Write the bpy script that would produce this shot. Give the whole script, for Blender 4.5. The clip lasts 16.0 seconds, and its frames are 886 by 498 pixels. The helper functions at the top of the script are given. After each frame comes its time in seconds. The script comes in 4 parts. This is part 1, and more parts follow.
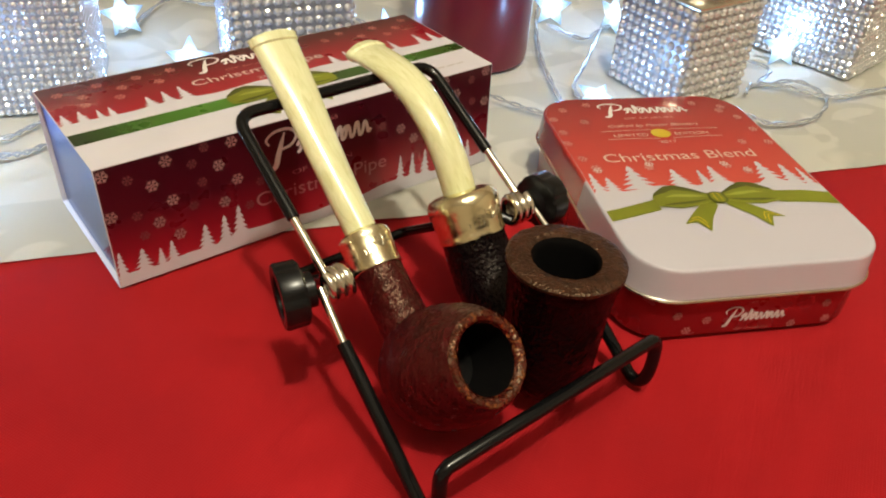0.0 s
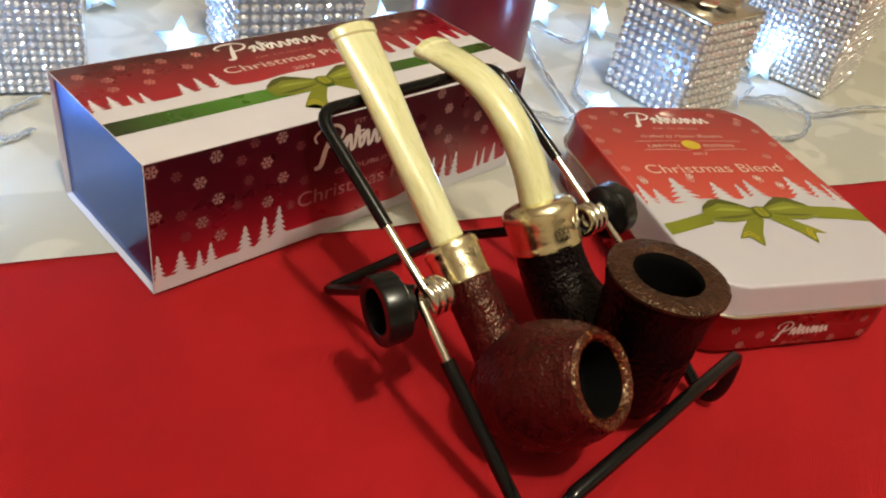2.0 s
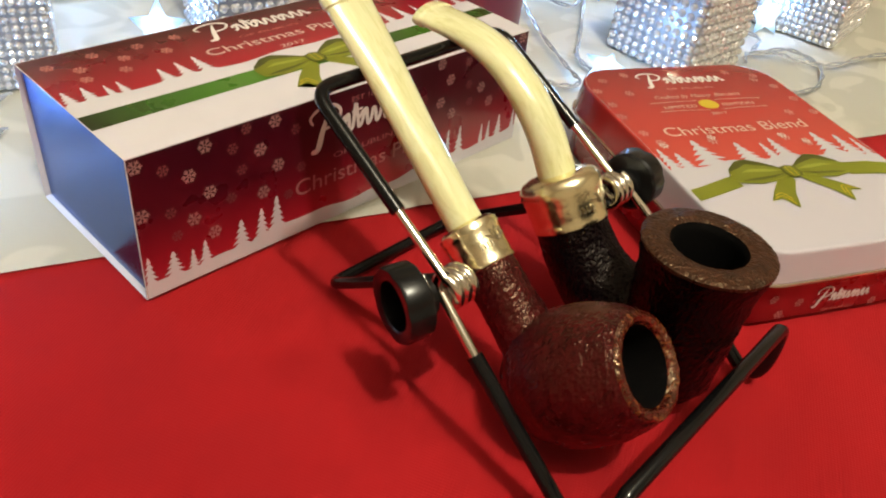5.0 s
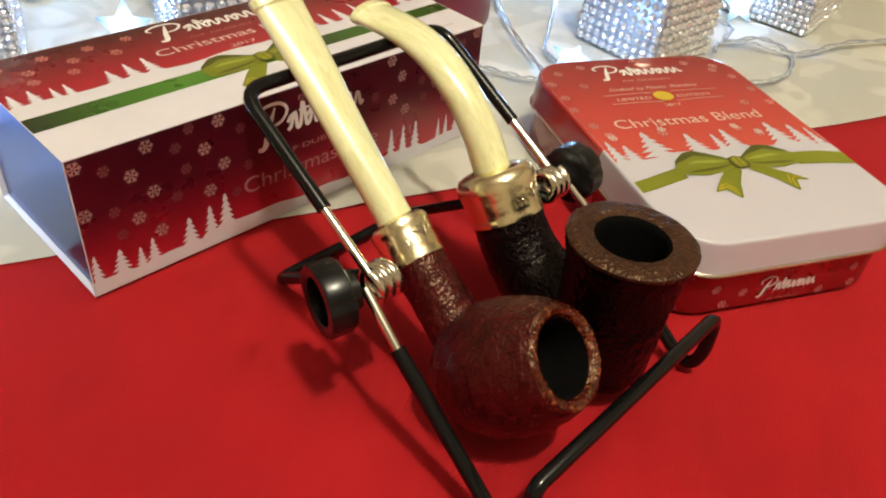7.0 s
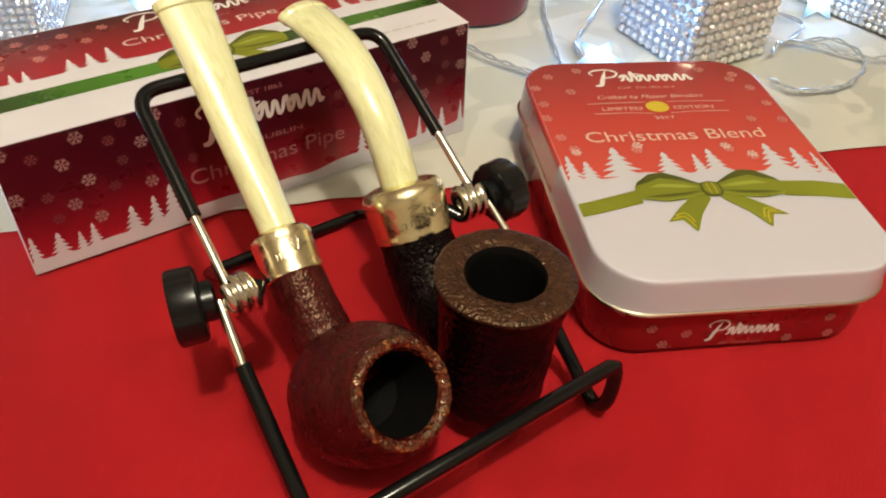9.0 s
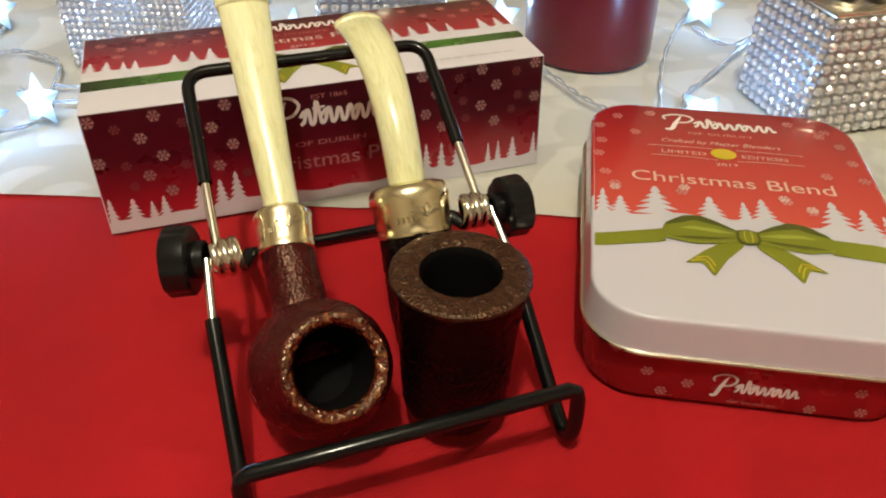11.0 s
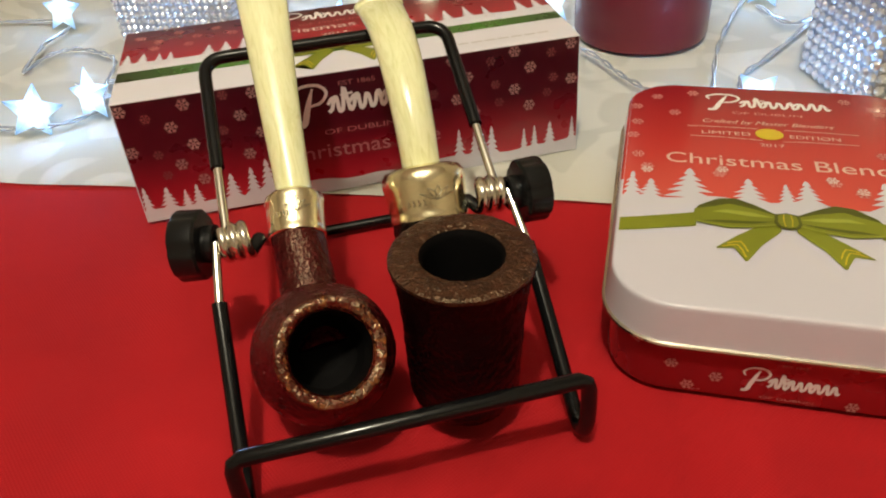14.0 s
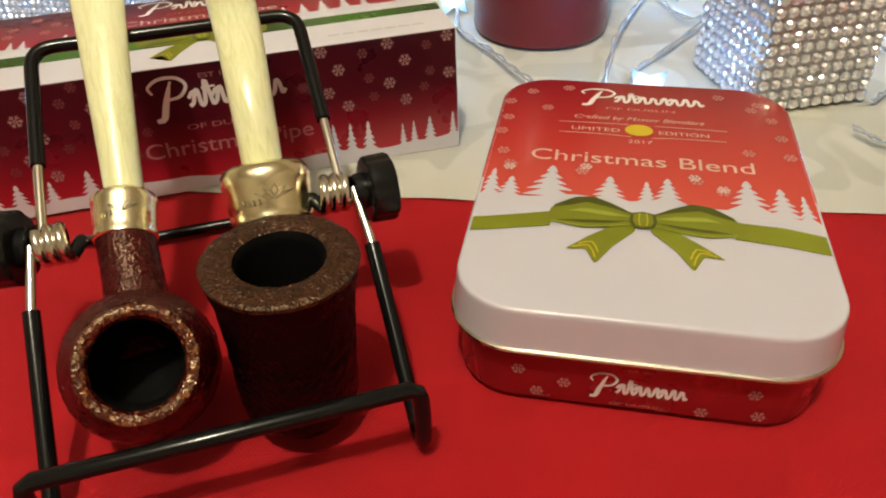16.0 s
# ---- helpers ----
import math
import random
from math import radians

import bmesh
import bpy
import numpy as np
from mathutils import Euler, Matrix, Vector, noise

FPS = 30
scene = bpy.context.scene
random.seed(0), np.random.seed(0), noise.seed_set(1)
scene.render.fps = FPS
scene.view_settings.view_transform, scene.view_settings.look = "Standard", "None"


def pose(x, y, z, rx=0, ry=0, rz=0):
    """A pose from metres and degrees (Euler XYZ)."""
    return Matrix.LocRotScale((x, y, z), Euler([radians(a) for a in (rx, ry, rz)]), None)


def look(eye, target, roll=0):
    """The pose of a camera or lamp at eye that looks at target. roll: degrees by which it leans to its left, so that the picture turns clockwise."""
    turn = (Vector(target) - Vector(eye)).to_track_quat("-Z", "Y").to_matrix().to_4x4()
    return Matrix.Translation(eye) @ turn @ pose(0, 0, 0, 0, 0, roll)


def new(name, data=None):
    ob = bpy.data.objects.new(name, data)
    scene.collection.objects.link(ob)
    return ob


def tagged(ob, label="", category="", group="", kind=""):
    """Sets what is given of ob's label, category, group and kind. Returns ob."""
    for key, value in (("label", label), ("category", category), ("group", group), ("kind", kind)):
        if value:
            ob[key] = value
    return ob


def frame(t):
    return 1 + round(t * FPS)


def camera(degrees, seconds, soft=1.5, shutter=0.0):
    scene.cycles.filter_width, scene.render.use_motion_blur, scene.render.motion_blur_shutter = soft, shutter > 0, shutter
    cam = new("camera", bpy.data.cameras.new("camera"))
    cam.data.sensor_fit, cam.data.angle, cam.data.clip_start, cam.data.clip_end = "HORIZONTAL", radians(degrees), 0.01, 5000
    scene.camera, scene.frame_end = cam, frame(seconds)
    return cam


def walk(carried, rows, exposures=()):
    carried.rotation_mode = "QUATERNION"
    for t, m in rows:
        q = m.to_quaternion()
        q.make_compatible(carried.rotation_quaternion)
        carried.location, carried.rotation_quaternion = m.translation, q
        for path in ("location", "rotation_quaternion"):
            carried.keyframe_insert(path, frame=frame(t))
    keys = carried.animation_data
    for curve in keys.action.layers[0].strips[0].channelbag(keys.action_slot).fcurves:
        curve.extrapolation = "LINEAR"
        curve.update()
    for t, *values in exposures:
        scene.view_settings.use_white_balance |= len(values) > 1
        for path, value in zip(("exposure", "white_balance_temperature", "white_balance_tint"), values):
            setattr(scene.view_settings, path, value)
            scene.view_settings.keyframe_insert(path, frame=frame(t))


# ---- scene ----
cam = camera(59.18, 16.0, soft=2.0)
PATH = [
    (0, (0.05389, 0.03536, 0.18035), (-0.0470, 1.6321, -1.0198), 4.63),
    (0.5, (0.02853, 0.03367, 0.18392), (-0.0442, 1.6465, -0.9965), 6.69),
    (1, (0.01816, 0.04235, 0.17693), (0.0822, 1.6481, -1.0136), 9.27),
    (1.5, (0.00376, 0.04577, 0.17079), (0.1476, 1.6236, -1.0498), 11.53),
    (2, (-0.00311, 0.04386, 0.17129), (0.1755, 1.6471, -1.0110), 11.93),
    (2.5, (-0.01360, 0.05165, 0.16273), (0.2296, 1.6441, -1.0226), 14.38),
    (3, (-0.00690, 0.05990, 0.16082), (0.2071, 1.6291, -1.0606), 11.98),
    (3.5, (-0.00163, 0.05726, 0.15694), (0.2081, 1.6117, -1.0839), 10.38),
    (4, (-0.00574, 0.05885, 0.15721), (0.2149, 1.6203, -1.0729), 9.91),
    (4.2, (-0.00763, 0.05909, 0.15805), (0.1805, 1.6247, -1.0722), 8.99),
    (6.3, (-0.00733, 0.06120, 0.16098), (0.2192, 1.6309, -1.0575), 9.07),
    (6.5, (-0.00287, 0.05927, 0.16077), (0.2156, 1.6275, -1.0611), 8.80),
    (7, (0.01293, 0.05699, 0.16642), (0.1841, 1.6111, -1.0807), 7.71),
    (7.5, (0.02967, 0.05823, 0.17177), (0.0971, 1.6041, -1.0954), 6.12),
    (8, (0.05055, 0.06491, 0.17863), (0.0002, 1.5810, -1.1248), 4.53),
    (8.5, (0.06407, 0.07400, 0.17969), (-0.0480, 1.5640, -1.1497), 4.12),
    (8.7, (0.07039, 0.07607, 0.17898), (-0.0677, 1.5532, -1.1622), 3.73),
    (10.8, (0.12658, 0.07590, 0.16759), (-0.5135, 1.5122, -1.0683), 4.68),
    (11, (0.13541, 0.07920, 0.16721), (-0.5523, 1.5107, -1.0485), 0.60),
    (11.5, (0.14390, 0.08012, 0.17031), (-0.6300, 1.4966, -1.0107), -1.07),
    (12, (0.15333, 0.08350, 0.17046), (-0.6356, 1.4872, -1.0158), -1.65),
    (12.5, (0.15279, 0.08360, 0.16998), (-0.6534, 1.4694, -1.0257), -2.12),
    (13, (0.15062, 0.08830, 0.16764), (-0.6756, 1.4197, -1.0753), -3.79),
    (13.5, (0.14503, 0.09364, 0.16222), (-0.7209, 1.3958, -1.0846), -5.11),
    (14, (0.15062, 0.09110, 0.15991), (-0.7227, 1.4178, -1.0555), -4.06),
    (14.5, (0.14800, 0.08666, 0.16214), (-0.6722, 1.4705, -1.0263), -1.16),
    (15, (0.16376, 0.08930, 0.15901), (-0.6241, 1.5117, -1.0054), 0.19),
    (15.5, (0.16475, 0.10108, 0.15329), (-0.6180, 1.4950, -1.0485), -0.71),
    (16, (0.17191, 0.11388, 0.15346), (-0.6062, 1.4866, -1.0755), -2.08),
]
walk(cam, [(t, look(eye, target, roll)) for t, eye, target, roll in PATH],
     exposures=[(0, 0.08), (1.0, 0.0), (2.5, 0.03), (3.5, 0.17), (7.0, 0.22), (8.5, 0.2), (11.0, 0.05), (14.0, 0.05), (16.0, 0.08)])

# ---- light ----
world = bpy.data.worlds.new("room_air")
scene.world = world
world.use_nodes = True
world.node_tree.nodes["Background"].inputs["Color"].default_value = (1.0, 0.82, 0.6, 1)
world.node_tree.nodes["Background"].inputs["Strength"].default_value = 0.12
scene.view_settings.exposure = 0.0


def lamp(name, kind, energy, color, m, size=0.1):
    data = bpy.data.lights.new(name, kind)
    data.energy, data.color = energy, color
    if kind == "AREA":
        data.shape, data.size = "DISK", size
    else:
        data.shadow_soft_size = size
    ob = new(name, data)
    ob.matrix_world = m
    return ob


lamp("ceiling_lamp_light", "POINT", 59.0, (0.95, 0.895, 0.70), Matrix.Translation((0.230, -0.275, 1.48)), 0.036)

# ---- materials ----


class Mat:
    """A node material with a few shorthands."""

    def __init__(self, name, color=(0.8, 0.8, 0.8), rough=0.5, metal=0.0, coat=0.0, spec=0.5, sheen=0.0):
        self.m = bpy.data.materials.new(name)
        self.m.use_nodes = True
        self.t = self.m.node_tree
        self.p = self.t.nodes["Principled BSDF"]
        self.set("Base Color", (*color, 1))
        self.set("Roughness", rough)
        self.set("Metallic", metal)
        self.set("Coat Weight", coat)
        self.set("Specular IOR Level", spec)
        self.set("Sheen Weight", sheen)

    def set(self, key, value):
        self.p.inputs[key].default_value = value

    def node(self, kind, **values):
        n = self.t.nodes.new(kind)
        for key, value in values.items():
            n.inputs[key.replace("_", " ")].default_value = value
        return n

    def link(self, a, b):
        self.t.links.new(a, b)

    def coords(self, scale=(1, 1, 1), rot=(0, 0, 0)):
        tc = self.t.nodes.new("ShaderNodeTexCoord")
        mp = self.t.nodes.new("ShaderNodeMapping")
        mp.inputs["Scale"].default_value = scale
        mp.inputs["Rotation"].default_value = rot
        self.link(tc.outputs["Object"], mp.inputs["Vector"])
        return mp.outputs["Vector"]

    def noise(self, scale, detail=4.0, rough=0.55, vec=None, distortion=0.0):
        n = self.node("ShaderNodeTexNoise", Scale=scale, Detail=detail, Roughness=rough, Distortion=distortion)
        self.link(vec or self.coords(), n.inputs["Vector"])
        return n.outputs["Fac"]

    def ramp(self, fac, stops):
        r = self.t.nodes.new("ShaderNodeValToRGB")
        e = r.color_ramp.elements
        while len(e) < len(stops):
            e.new(0.5)
        for el, (pos, col) in zip(e, stops):
            el.position, el.color = pos, (*col, 1)
        self.link(fac, r.inputs["Fac"])
        return r.outputs["Color"]

    def math(self, op, a, b=None):
        n = self.t.nodes.new("ShaderNodeMath")
        n.operation = op
        for i, v in enumerate((a, b)):
            if v is None:
                continue
            if isinstance(v, (int, float)):
                n.inputs[i].default_value = v
            else:
                self.link(v, n.inputs[i])
        return n.outputs[0]

    def bump(self, height, strength, distance):
        b = self.node("ShaderNodeBump", Strength=strength, Distance=distance)
        self.link(height, b.inputs["Height"])
        if self.p.inputs["Normal"].is_linked:
            self.link(self.p.inputs["Normal"].links[0].from_socket, b.inputs["Normal"])
        self.link(b.outputs["Normal"], self.p.inputs["Normal"])

    def color(self, socket):
        self.link(socket, self.p.inputs["Base Color"])

    def rough(self, fac, lo, hi):
        mr = self.node("ShaderNodeMapRange", To_Min=lo, To_Max=hi)
        self.link(fac, mr.inputs["Value"])
        self.link(mr.outputs["Result"], self.p.inputs["Roughness"])

    def axis(self, name):
        """The object's own X, Y or Z."""
        tc = self.t.nodes.new("ShaderNodeTexCoord")
        sx = self.t.nodes.new("ShaderNodeSeparateXYZ")
        self.link(tc.outputs["Object"], sx.inputs[0])
        return sx.outputs[name]

    def along(self, name, lo, hi):
        mr = self.node("ShaderNodeMapRange", From_Min=lo, From_Max=hi)
        self.link(self.axis(name), mr.inputs["Value"])
        return mr.outputs["Result"]


def m_red_cloth():
    k = Mat("red_cotton", rough=0.85, sheen=0.15, spec=0.2)
    big = k.noise(9, 5)
    k.color(k.ramp(big, [(0.3, (0.56, 0.013, 0.019)), (0.7, (0.64, 0.018, 0.025))]))
    for rot, st in (((0, 0, radians(20)), 0.16), ((0, 0, radians(110)), 0.10)):
        w = k.node("ShaderNodeTexWave", Scale=1.0, Distortion=0.6, Detail=2.0, Detail_Scale=1.0)
        k.link(k.coords((360, 360, 360), rot), w.inputs["Vector"])
        k.bump(w.outputs["Fac"], st, 0.0004)
    k.bump(k.noise(55, 4), 0.12, 0.001)
    return k.m


def m_runner():
    k = Mat("white_damask", rough=0.6, sheen=0.2, spec=0.35)
    vec = k.coords((1, 1, 1))
    leaf = k.noise(24, 1.5, 0.4, vec, 1.2)
    mask = k.ramp(leaf, [(0.46, (0, 0, 0)), (0.50, (1, 1, 1))])
    mix = k.node("ShaderNodeMix")
    mix.data_type = "RGBA"
    mix.inputs[6].default_value = (0.84, 0.82, 0.74, 1)
    mix.inputs[7].default_value = (0.73, 0.715, 0.64, 1)
    k.link(mask, mix.inputs[0])
    k.color(mix.outputs[2])
    k.rough(mask, 0.42, 0.75)
    k.bump(mask, 0.3, 0.0003)
    w = k.node("ShaderNodeTexWave", Scale=1.0, Distortion=0.4, Detail=2.0)
    k.link(k.coords((700, 700, 700), (0, 0, radians(24))), w.inputs["Vector"])
    k.bump(w.outputs["Fac"], 0.15, 0.0002)
    k.bump(k.noise(14, 4), 0.15, 0.004)
    return k.m


def m_briar(name, dark, light, shine, coat=0.5, flecks=None, spec=0.28, tint=(1.0, 0.76, 0.50), relief=1.0):
    k = Mat(name, rough=0.5, spec=spec)
    k.set("Specular Tint", (*tint, 1))
    grain = k.noise(330, 8, 0.65, k.coords((1, 1, 0.5)), 0.8)
    base = k.ramp(grain, [(0.34, dark), (0.68, light)])
    if flecks:
        mix = k.node("ShaderNodeMix")
        mix.data_type = "RGBA"
        k.link(k.ramp(k.noise(620, 4, 0.6), [(0.55, (0, 0, 0)), (0.64, (1, 1, 1))]), mix.inputs[0])
        k.link(base, mix.inputs[6])
        mix.inputs[7].default_value = (*flecks, 1)
        base = mix.outputs[2]
    k.color(base)
    k.rough(k.noise(300, 3), shine, shine + 0.16)
    v = k.node("ShaderNodeTexVoronoi", Scale=1300.0)
    v.feature = "SMOOTH_F1"
    k.link(k.coords((1, 1, 0.5), (0.4, 0.3, 0.2)), v.inputs["Vector"])
    k.bump(v.outputs["Distance"], 0.55 * relief, 0.0008)
    k.bump(k.noise(480, 4, 0.6, k.coords((1, 1, 0.6))), 0.55 * relief, 0.0011)
    gloss = k.node("ShaderNodeBump", Strength=0.8, Distance=0.0008)
    k.link(k.noise(700, 3, 0.6, k.coords((1, 1, 0.55))), gloss.inputs["Height"])
    k.link(gloss.outputs["Normal"], k.p.inputs["Coat Normal"])
    k.set("Coat Weight", coat)
    k.set("Coat Roughness", 0.13)
    k.set("Coat Tint", (1.0, 0.80, 0.48, 1))
    return k.m


def m_stem():
    k = Mat("cream_acrylic", rough=0.2, coat=0.6)
    k.set("Coat Roughness", 0.05)
    streak = k.noise(420, 5, 0.6, k.coords((1, 0.16, 0.16), (0, 0.05, 0.1)), 1.6)
    k.color(k.ramp(streak, [(0.30, (0.60, 0.59, 0.31)), (0.48, (0.70, 0.70, 0.41)), (0.60, (0.75, 0.75, 0.48)), (0.72, (0.68, 0.68, 0.38))]))
    k.rough(streak, 0.14, 0.30)
    k.bump(k.noise(200, 3), 0.06, 0.0004)
    k.set("Subsurface Weight", 0.10)
    k.set("Subsurface Radius", (0.004, 0.003, 0.0015))
    k.set("Subsurface Scale", 0.6)
    return k.m


def m_nickel():
    k = Mat("nickel_band", (0.96, 0.88, 0.60), 0.13, 1.0)
    k.rough(k.noise(150, 4), 0.12, 0.30)
    k.bump(k.noise(190, 4), 0.36, 0.0008)
    return k.m


def m_gradient(name, ax, lo, hi, stops, rough=0.28, coat=0.2):
    k = Mat(name, rough=rough, coat=coat)
    k.color(k.ramp(k.along(ax, lo, hi), stops))
    k.bump(k.noise(500, 3), 0.04, 0.0002)
    k.rough(k.noise(60, 3), rough - 0.06, rough + 0.08)
    return k.m


def m_plain(name, color, rough, metal=0.0, coat=0.0, grain=200, depth=0.05, vary=0.06):
    k = Mat(name, color, rough, metal, coat)
    lo = tuple(c * (1 - vary) for c in color)
    hi = tuple(min(1, c * (1 + vary)) for c in color)
    k.color(k.ramp(k.noise(grain * 0.25, 4), [(0.3, lo), (0.7, hi)]))
    k.bump(k.noise(grain, 4), depth, 0.0004)
    return k.m


def m_star():
    """Clear plastic lit from a diode in its middle: white there, bluer to the tips."""
    k = Mat("cold_white_star_light", (0.06, 0.08, 0.12), 0.2)
    tc = k.t.nodes.new("ShaderNodeTexCoord")
    ln = k.t.nodes.new("ShaderNodeVectorMath")
    ln.operation = "LENGTH"
    k.link(tc.outputs["Object"], ln.inputs[0])
    far = k.math("DIVIDE", ln.outputs["Value"], 0.0130)
    k.link(k.ramp(far, [(0.40, (0.80, 0.93, 1.0)), (0.62, (0.50, 0.77, 1.0)), (1.0, (0.26, 0.55, 1.0))]), k.p.inputs["Emission Color"])
    mr = k.node("ShaderNodeMapRange", From_Min=0.40, From_Max=0.95, To_Min=1.5, To_Max=0.7)
    k.link(far, mr.inputs["Value"])
    k.link(mr.outputs["Result"], k.p.inputs["Emission Strength"])
    return k.m


RED_CLOTH, RUNNER = m_red_cloth(), m_runner()
BRIAR_RED = m_briar("red_sandblasted_briar", (0.026, 0.0016, 0.0026), (0.060, 0.0038, 0.0052), 0.17, 0.05, None, 0.42, (1.0, 0.68, 0.48), 0.85)
BRIAR_DARK = m_briar("dark_sandblasted_briar", (0.0016, 0.0009, 0.0013), (0.0042, 0.0015, 0.0023), 0.16, 0.0, None, 0.14, (1.0, 0.85, 0.75))
BRIAR_RIM = m_briar("brown_briar_rim", (0.016, 0.006, 0.0035), (0.052, 0.018, 0.009), 0.22, 0.0, (0.062, 0.024, 0.012), 0.4)
# worn red rim; its gold glints are painted in as colour flecks
RIM_GLINTS = m_briar("worn_red_rim_gold_glints", (0.018, 0.002, 0.002), (0.085, 0.009, 0.006), 0.08, 0.10, (0.17, 0.060, 0.018), 1.0)
CHAR = m_plain("charred_bore", (0.0035, 0.003, 0.003), 0.75, grain=900, depth=0.3)
CHAR.node_tree.nodes["Principled BSDF"].inputs["Specular IOR Level"].default_value = 0.08
STEM, NICKEL = m_stem(), m_nickel()
STAMP = m_plain("stamped_metal", (0.50, 0.45, 0.34), 0.3, 1.0, grain=400, depth=0.05)
CHROME = m_plain("bright_wire", (0.80, 0.76, 0.68), 0.16, 1.0, grain=400, depth=0.03)
BLACK = m_plain("black_plastic_sleeve", (0.0045, 0.0045, 0.005), 0.17, grain=500, depth=0.05)
KNOB = m_plain("black_moulded_plastic", (0.006, 0.006, 0.0065), 0.26, grain=700, depth=0.05)
for m in (BLACK, KNOB):
    m.node_tree.nodes["Principled BSDF"].inputs["Specular IOR Level"].default_value = 0.32
CARD = m_plain("white_card", (0.60, 0.575, 0.635), 0.42, grain=400, depth=0.05, vary=0.02)
CARD_IN = m_plain("grey_card_inside", (0.62, 0.64, 0.70), 0.35, grain=400, depth=0.04, vary=0.03)
PANEL = m_plain("glossy_blue_card", (0.016, 0.085, 0.34), 0.24, 0.92, grain=60, depth=0.02, vary=0.15)
PRINT_FRONT = m_gradient("maroon_to_red_print", "Z", 0.004, 0.046,
                         [(0.0, (0.38, 0.011, 0.023)), (0.24, (0.215, 0.006, 0.015)), (0.55, (0.060, 0.003, 0.009)), (1.0, (0.036, 0.002, 0.008))])
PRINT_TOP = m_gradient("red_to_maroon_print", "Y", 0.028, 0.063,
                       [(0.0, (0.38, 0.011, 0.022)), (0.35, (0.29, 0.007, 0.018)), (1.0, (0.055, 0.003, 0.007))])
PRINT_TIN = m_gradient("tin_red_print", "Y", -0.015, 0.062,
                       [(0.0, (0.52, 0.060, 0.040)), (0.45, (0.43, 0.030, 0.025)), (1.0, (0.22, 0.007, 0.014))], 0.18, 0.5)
TIN_WHITE = m_plain("white_enamelled_tin", (0.50, 0.48, 0.545), 0.26, coat=0.3, grain=120, depth=0.02, vary=0.015)
TIN_BASE = m_gradient("tin_base_red", "X", -0.05, 0.05, [(0.0, (0.22, 0.008, 0.012)), (0.5, (0.32, 0.012, 0.018)), (1.0, (0.28, 0.010, 0.014))], 0.25, 0.3)
TIN_METAL = m_plain("bare_tin_edge", (0.82, 0.77, 0.66), 0.2, 1.0, grain=300, depth=0.04)
WHITE_INK = m_plain("white_ink", (0.70, 0.665, 0.66), 0.4, grain=300, depth=0.02, vary=0.02)
PINK_INK = m_plain("pale_pink_ink", (0.36, 0.15, 0.155), 0.4, grain=300, depth=0.02)
FAINT_INK = m_plain("faint_maroon_ink", (0.17, 0.05, 0.055), 0.4, grain=300, depth=0.02)
FAINT_RED = m_plain("faint_red_ink", (0.50, 0.19, 0.17), 0.4, grain=300, depth=0.02)
FLAKE_INK = m_plain("snowflake_ink", (0.36, 0.20, 0.20), 0.38, grain=300, depth=0.02)
SILVER_INK = m_plain("silver_ink", (0.60, 0.48, 0.45), 0.35, 0.0, grain=300, depth=0.02)
TIN_INK = m_plain("champagne_ink", (0.56, 0.37, 0.31), 0.3, grain=300, depth=0.02)
GREY_INK = m_plain("grey_ink", (0.46, 0.42, 0.44), 0.4, grain=300, depth=0.02)
GREEN = m_gradient("green_ribbon_print", "X", 0.0, 0.1648, [(0.0, (0.012, 0.022, 0.006)), (0.22, (0.045, 0.15, 0.012)), (0.36, (0.07, 0.20, 0.02)), (0.6, (0.02, 0.05, 0.01)), (0.8, (0.05, 0.15, 0.015)), (1.0, (0.02, 0.06, 0.01))])
OLIVE = m_plain("olive_ribbon_print", (0.175, 0.19, 0.012), 0.3, grain=90, depth=0.02, vary=0.16)
OLIVE_DARK = m_plain("dark_olive_print", (0.065, 0.072, 0.006), 0.3, grain=90, depth=0.02, vary=0.2)
OLIVE_LIGHT = m_plain("light_olive_print", (0.28, 0.31, 0.045), 0.3, grain=90, depth=0.02, vary=0.1)
YELLOW_INK = m_plain("yellow_ink", (0.52, 0.38, 0.02), 0.35, grain=90, depth=0.02)
WAX = m_plain("red_wax", (0.15, 0.004, 0.014), 0.3, coat=0.2, grain=60, depth=0.06, vary=0.1)
RHINE = m_plain("silvered_glass_stone", (0.88, 0.89, 0.92), 0.09, 0.7, grain=900, depth=0.05)
RHINE_BED = m_plain("silver_mesh_backing", (0.36, 0.36, 0.38), 0.4, 0.6, grain=700, depth=0.2)
FOIL = m_plain("silver_foil_ribbon", (0.86, 0.84, 0.76), 0.24, 1.0, grain=260, depth=0.9)
STAR = m_star()
CABLE = m_plain("clear_cable", (0.46, 0.49, 0.53), 0.22, 0.3, 0.3, grain=300, depth=0.05, vary=0.12)
CEILING = m_plain("ceiling_paint", (0.80, 0.76, 0.68), 0.8, grain=6, depth=0.1)
PLASTER = m_plain("warm_wall_paint", (0.62, 0.54, 0.43), 0.8, grain=6, depth=0.1)
WOOD = m_plain("oak_boards", (0.22, 0.12, 0.06), 0.45, grain=12, depth=0.1, vary=0.2)

# ---- mesh helpers ----


def part(name, bm, material, parent=None, label="", smooth=True):
    """Links a bmesh as one mesh object under a thing or a part."""
    me = bpy.data.meshes.new(name)
    bm.to_mesh(me)
    bm.free()
    for m in material if isinstance(material, (list, tuple)) else [material]:
        me.materials.append(m)
    if smooth:
        me.shade_smooth()
        try:
            me.set_sharp_from_angle(angle=radians(38))
        except AttributeError:
            pass
    ob = new(name, me)
    if parent:
        ob.parent = parent
    return tagged(ob, label)


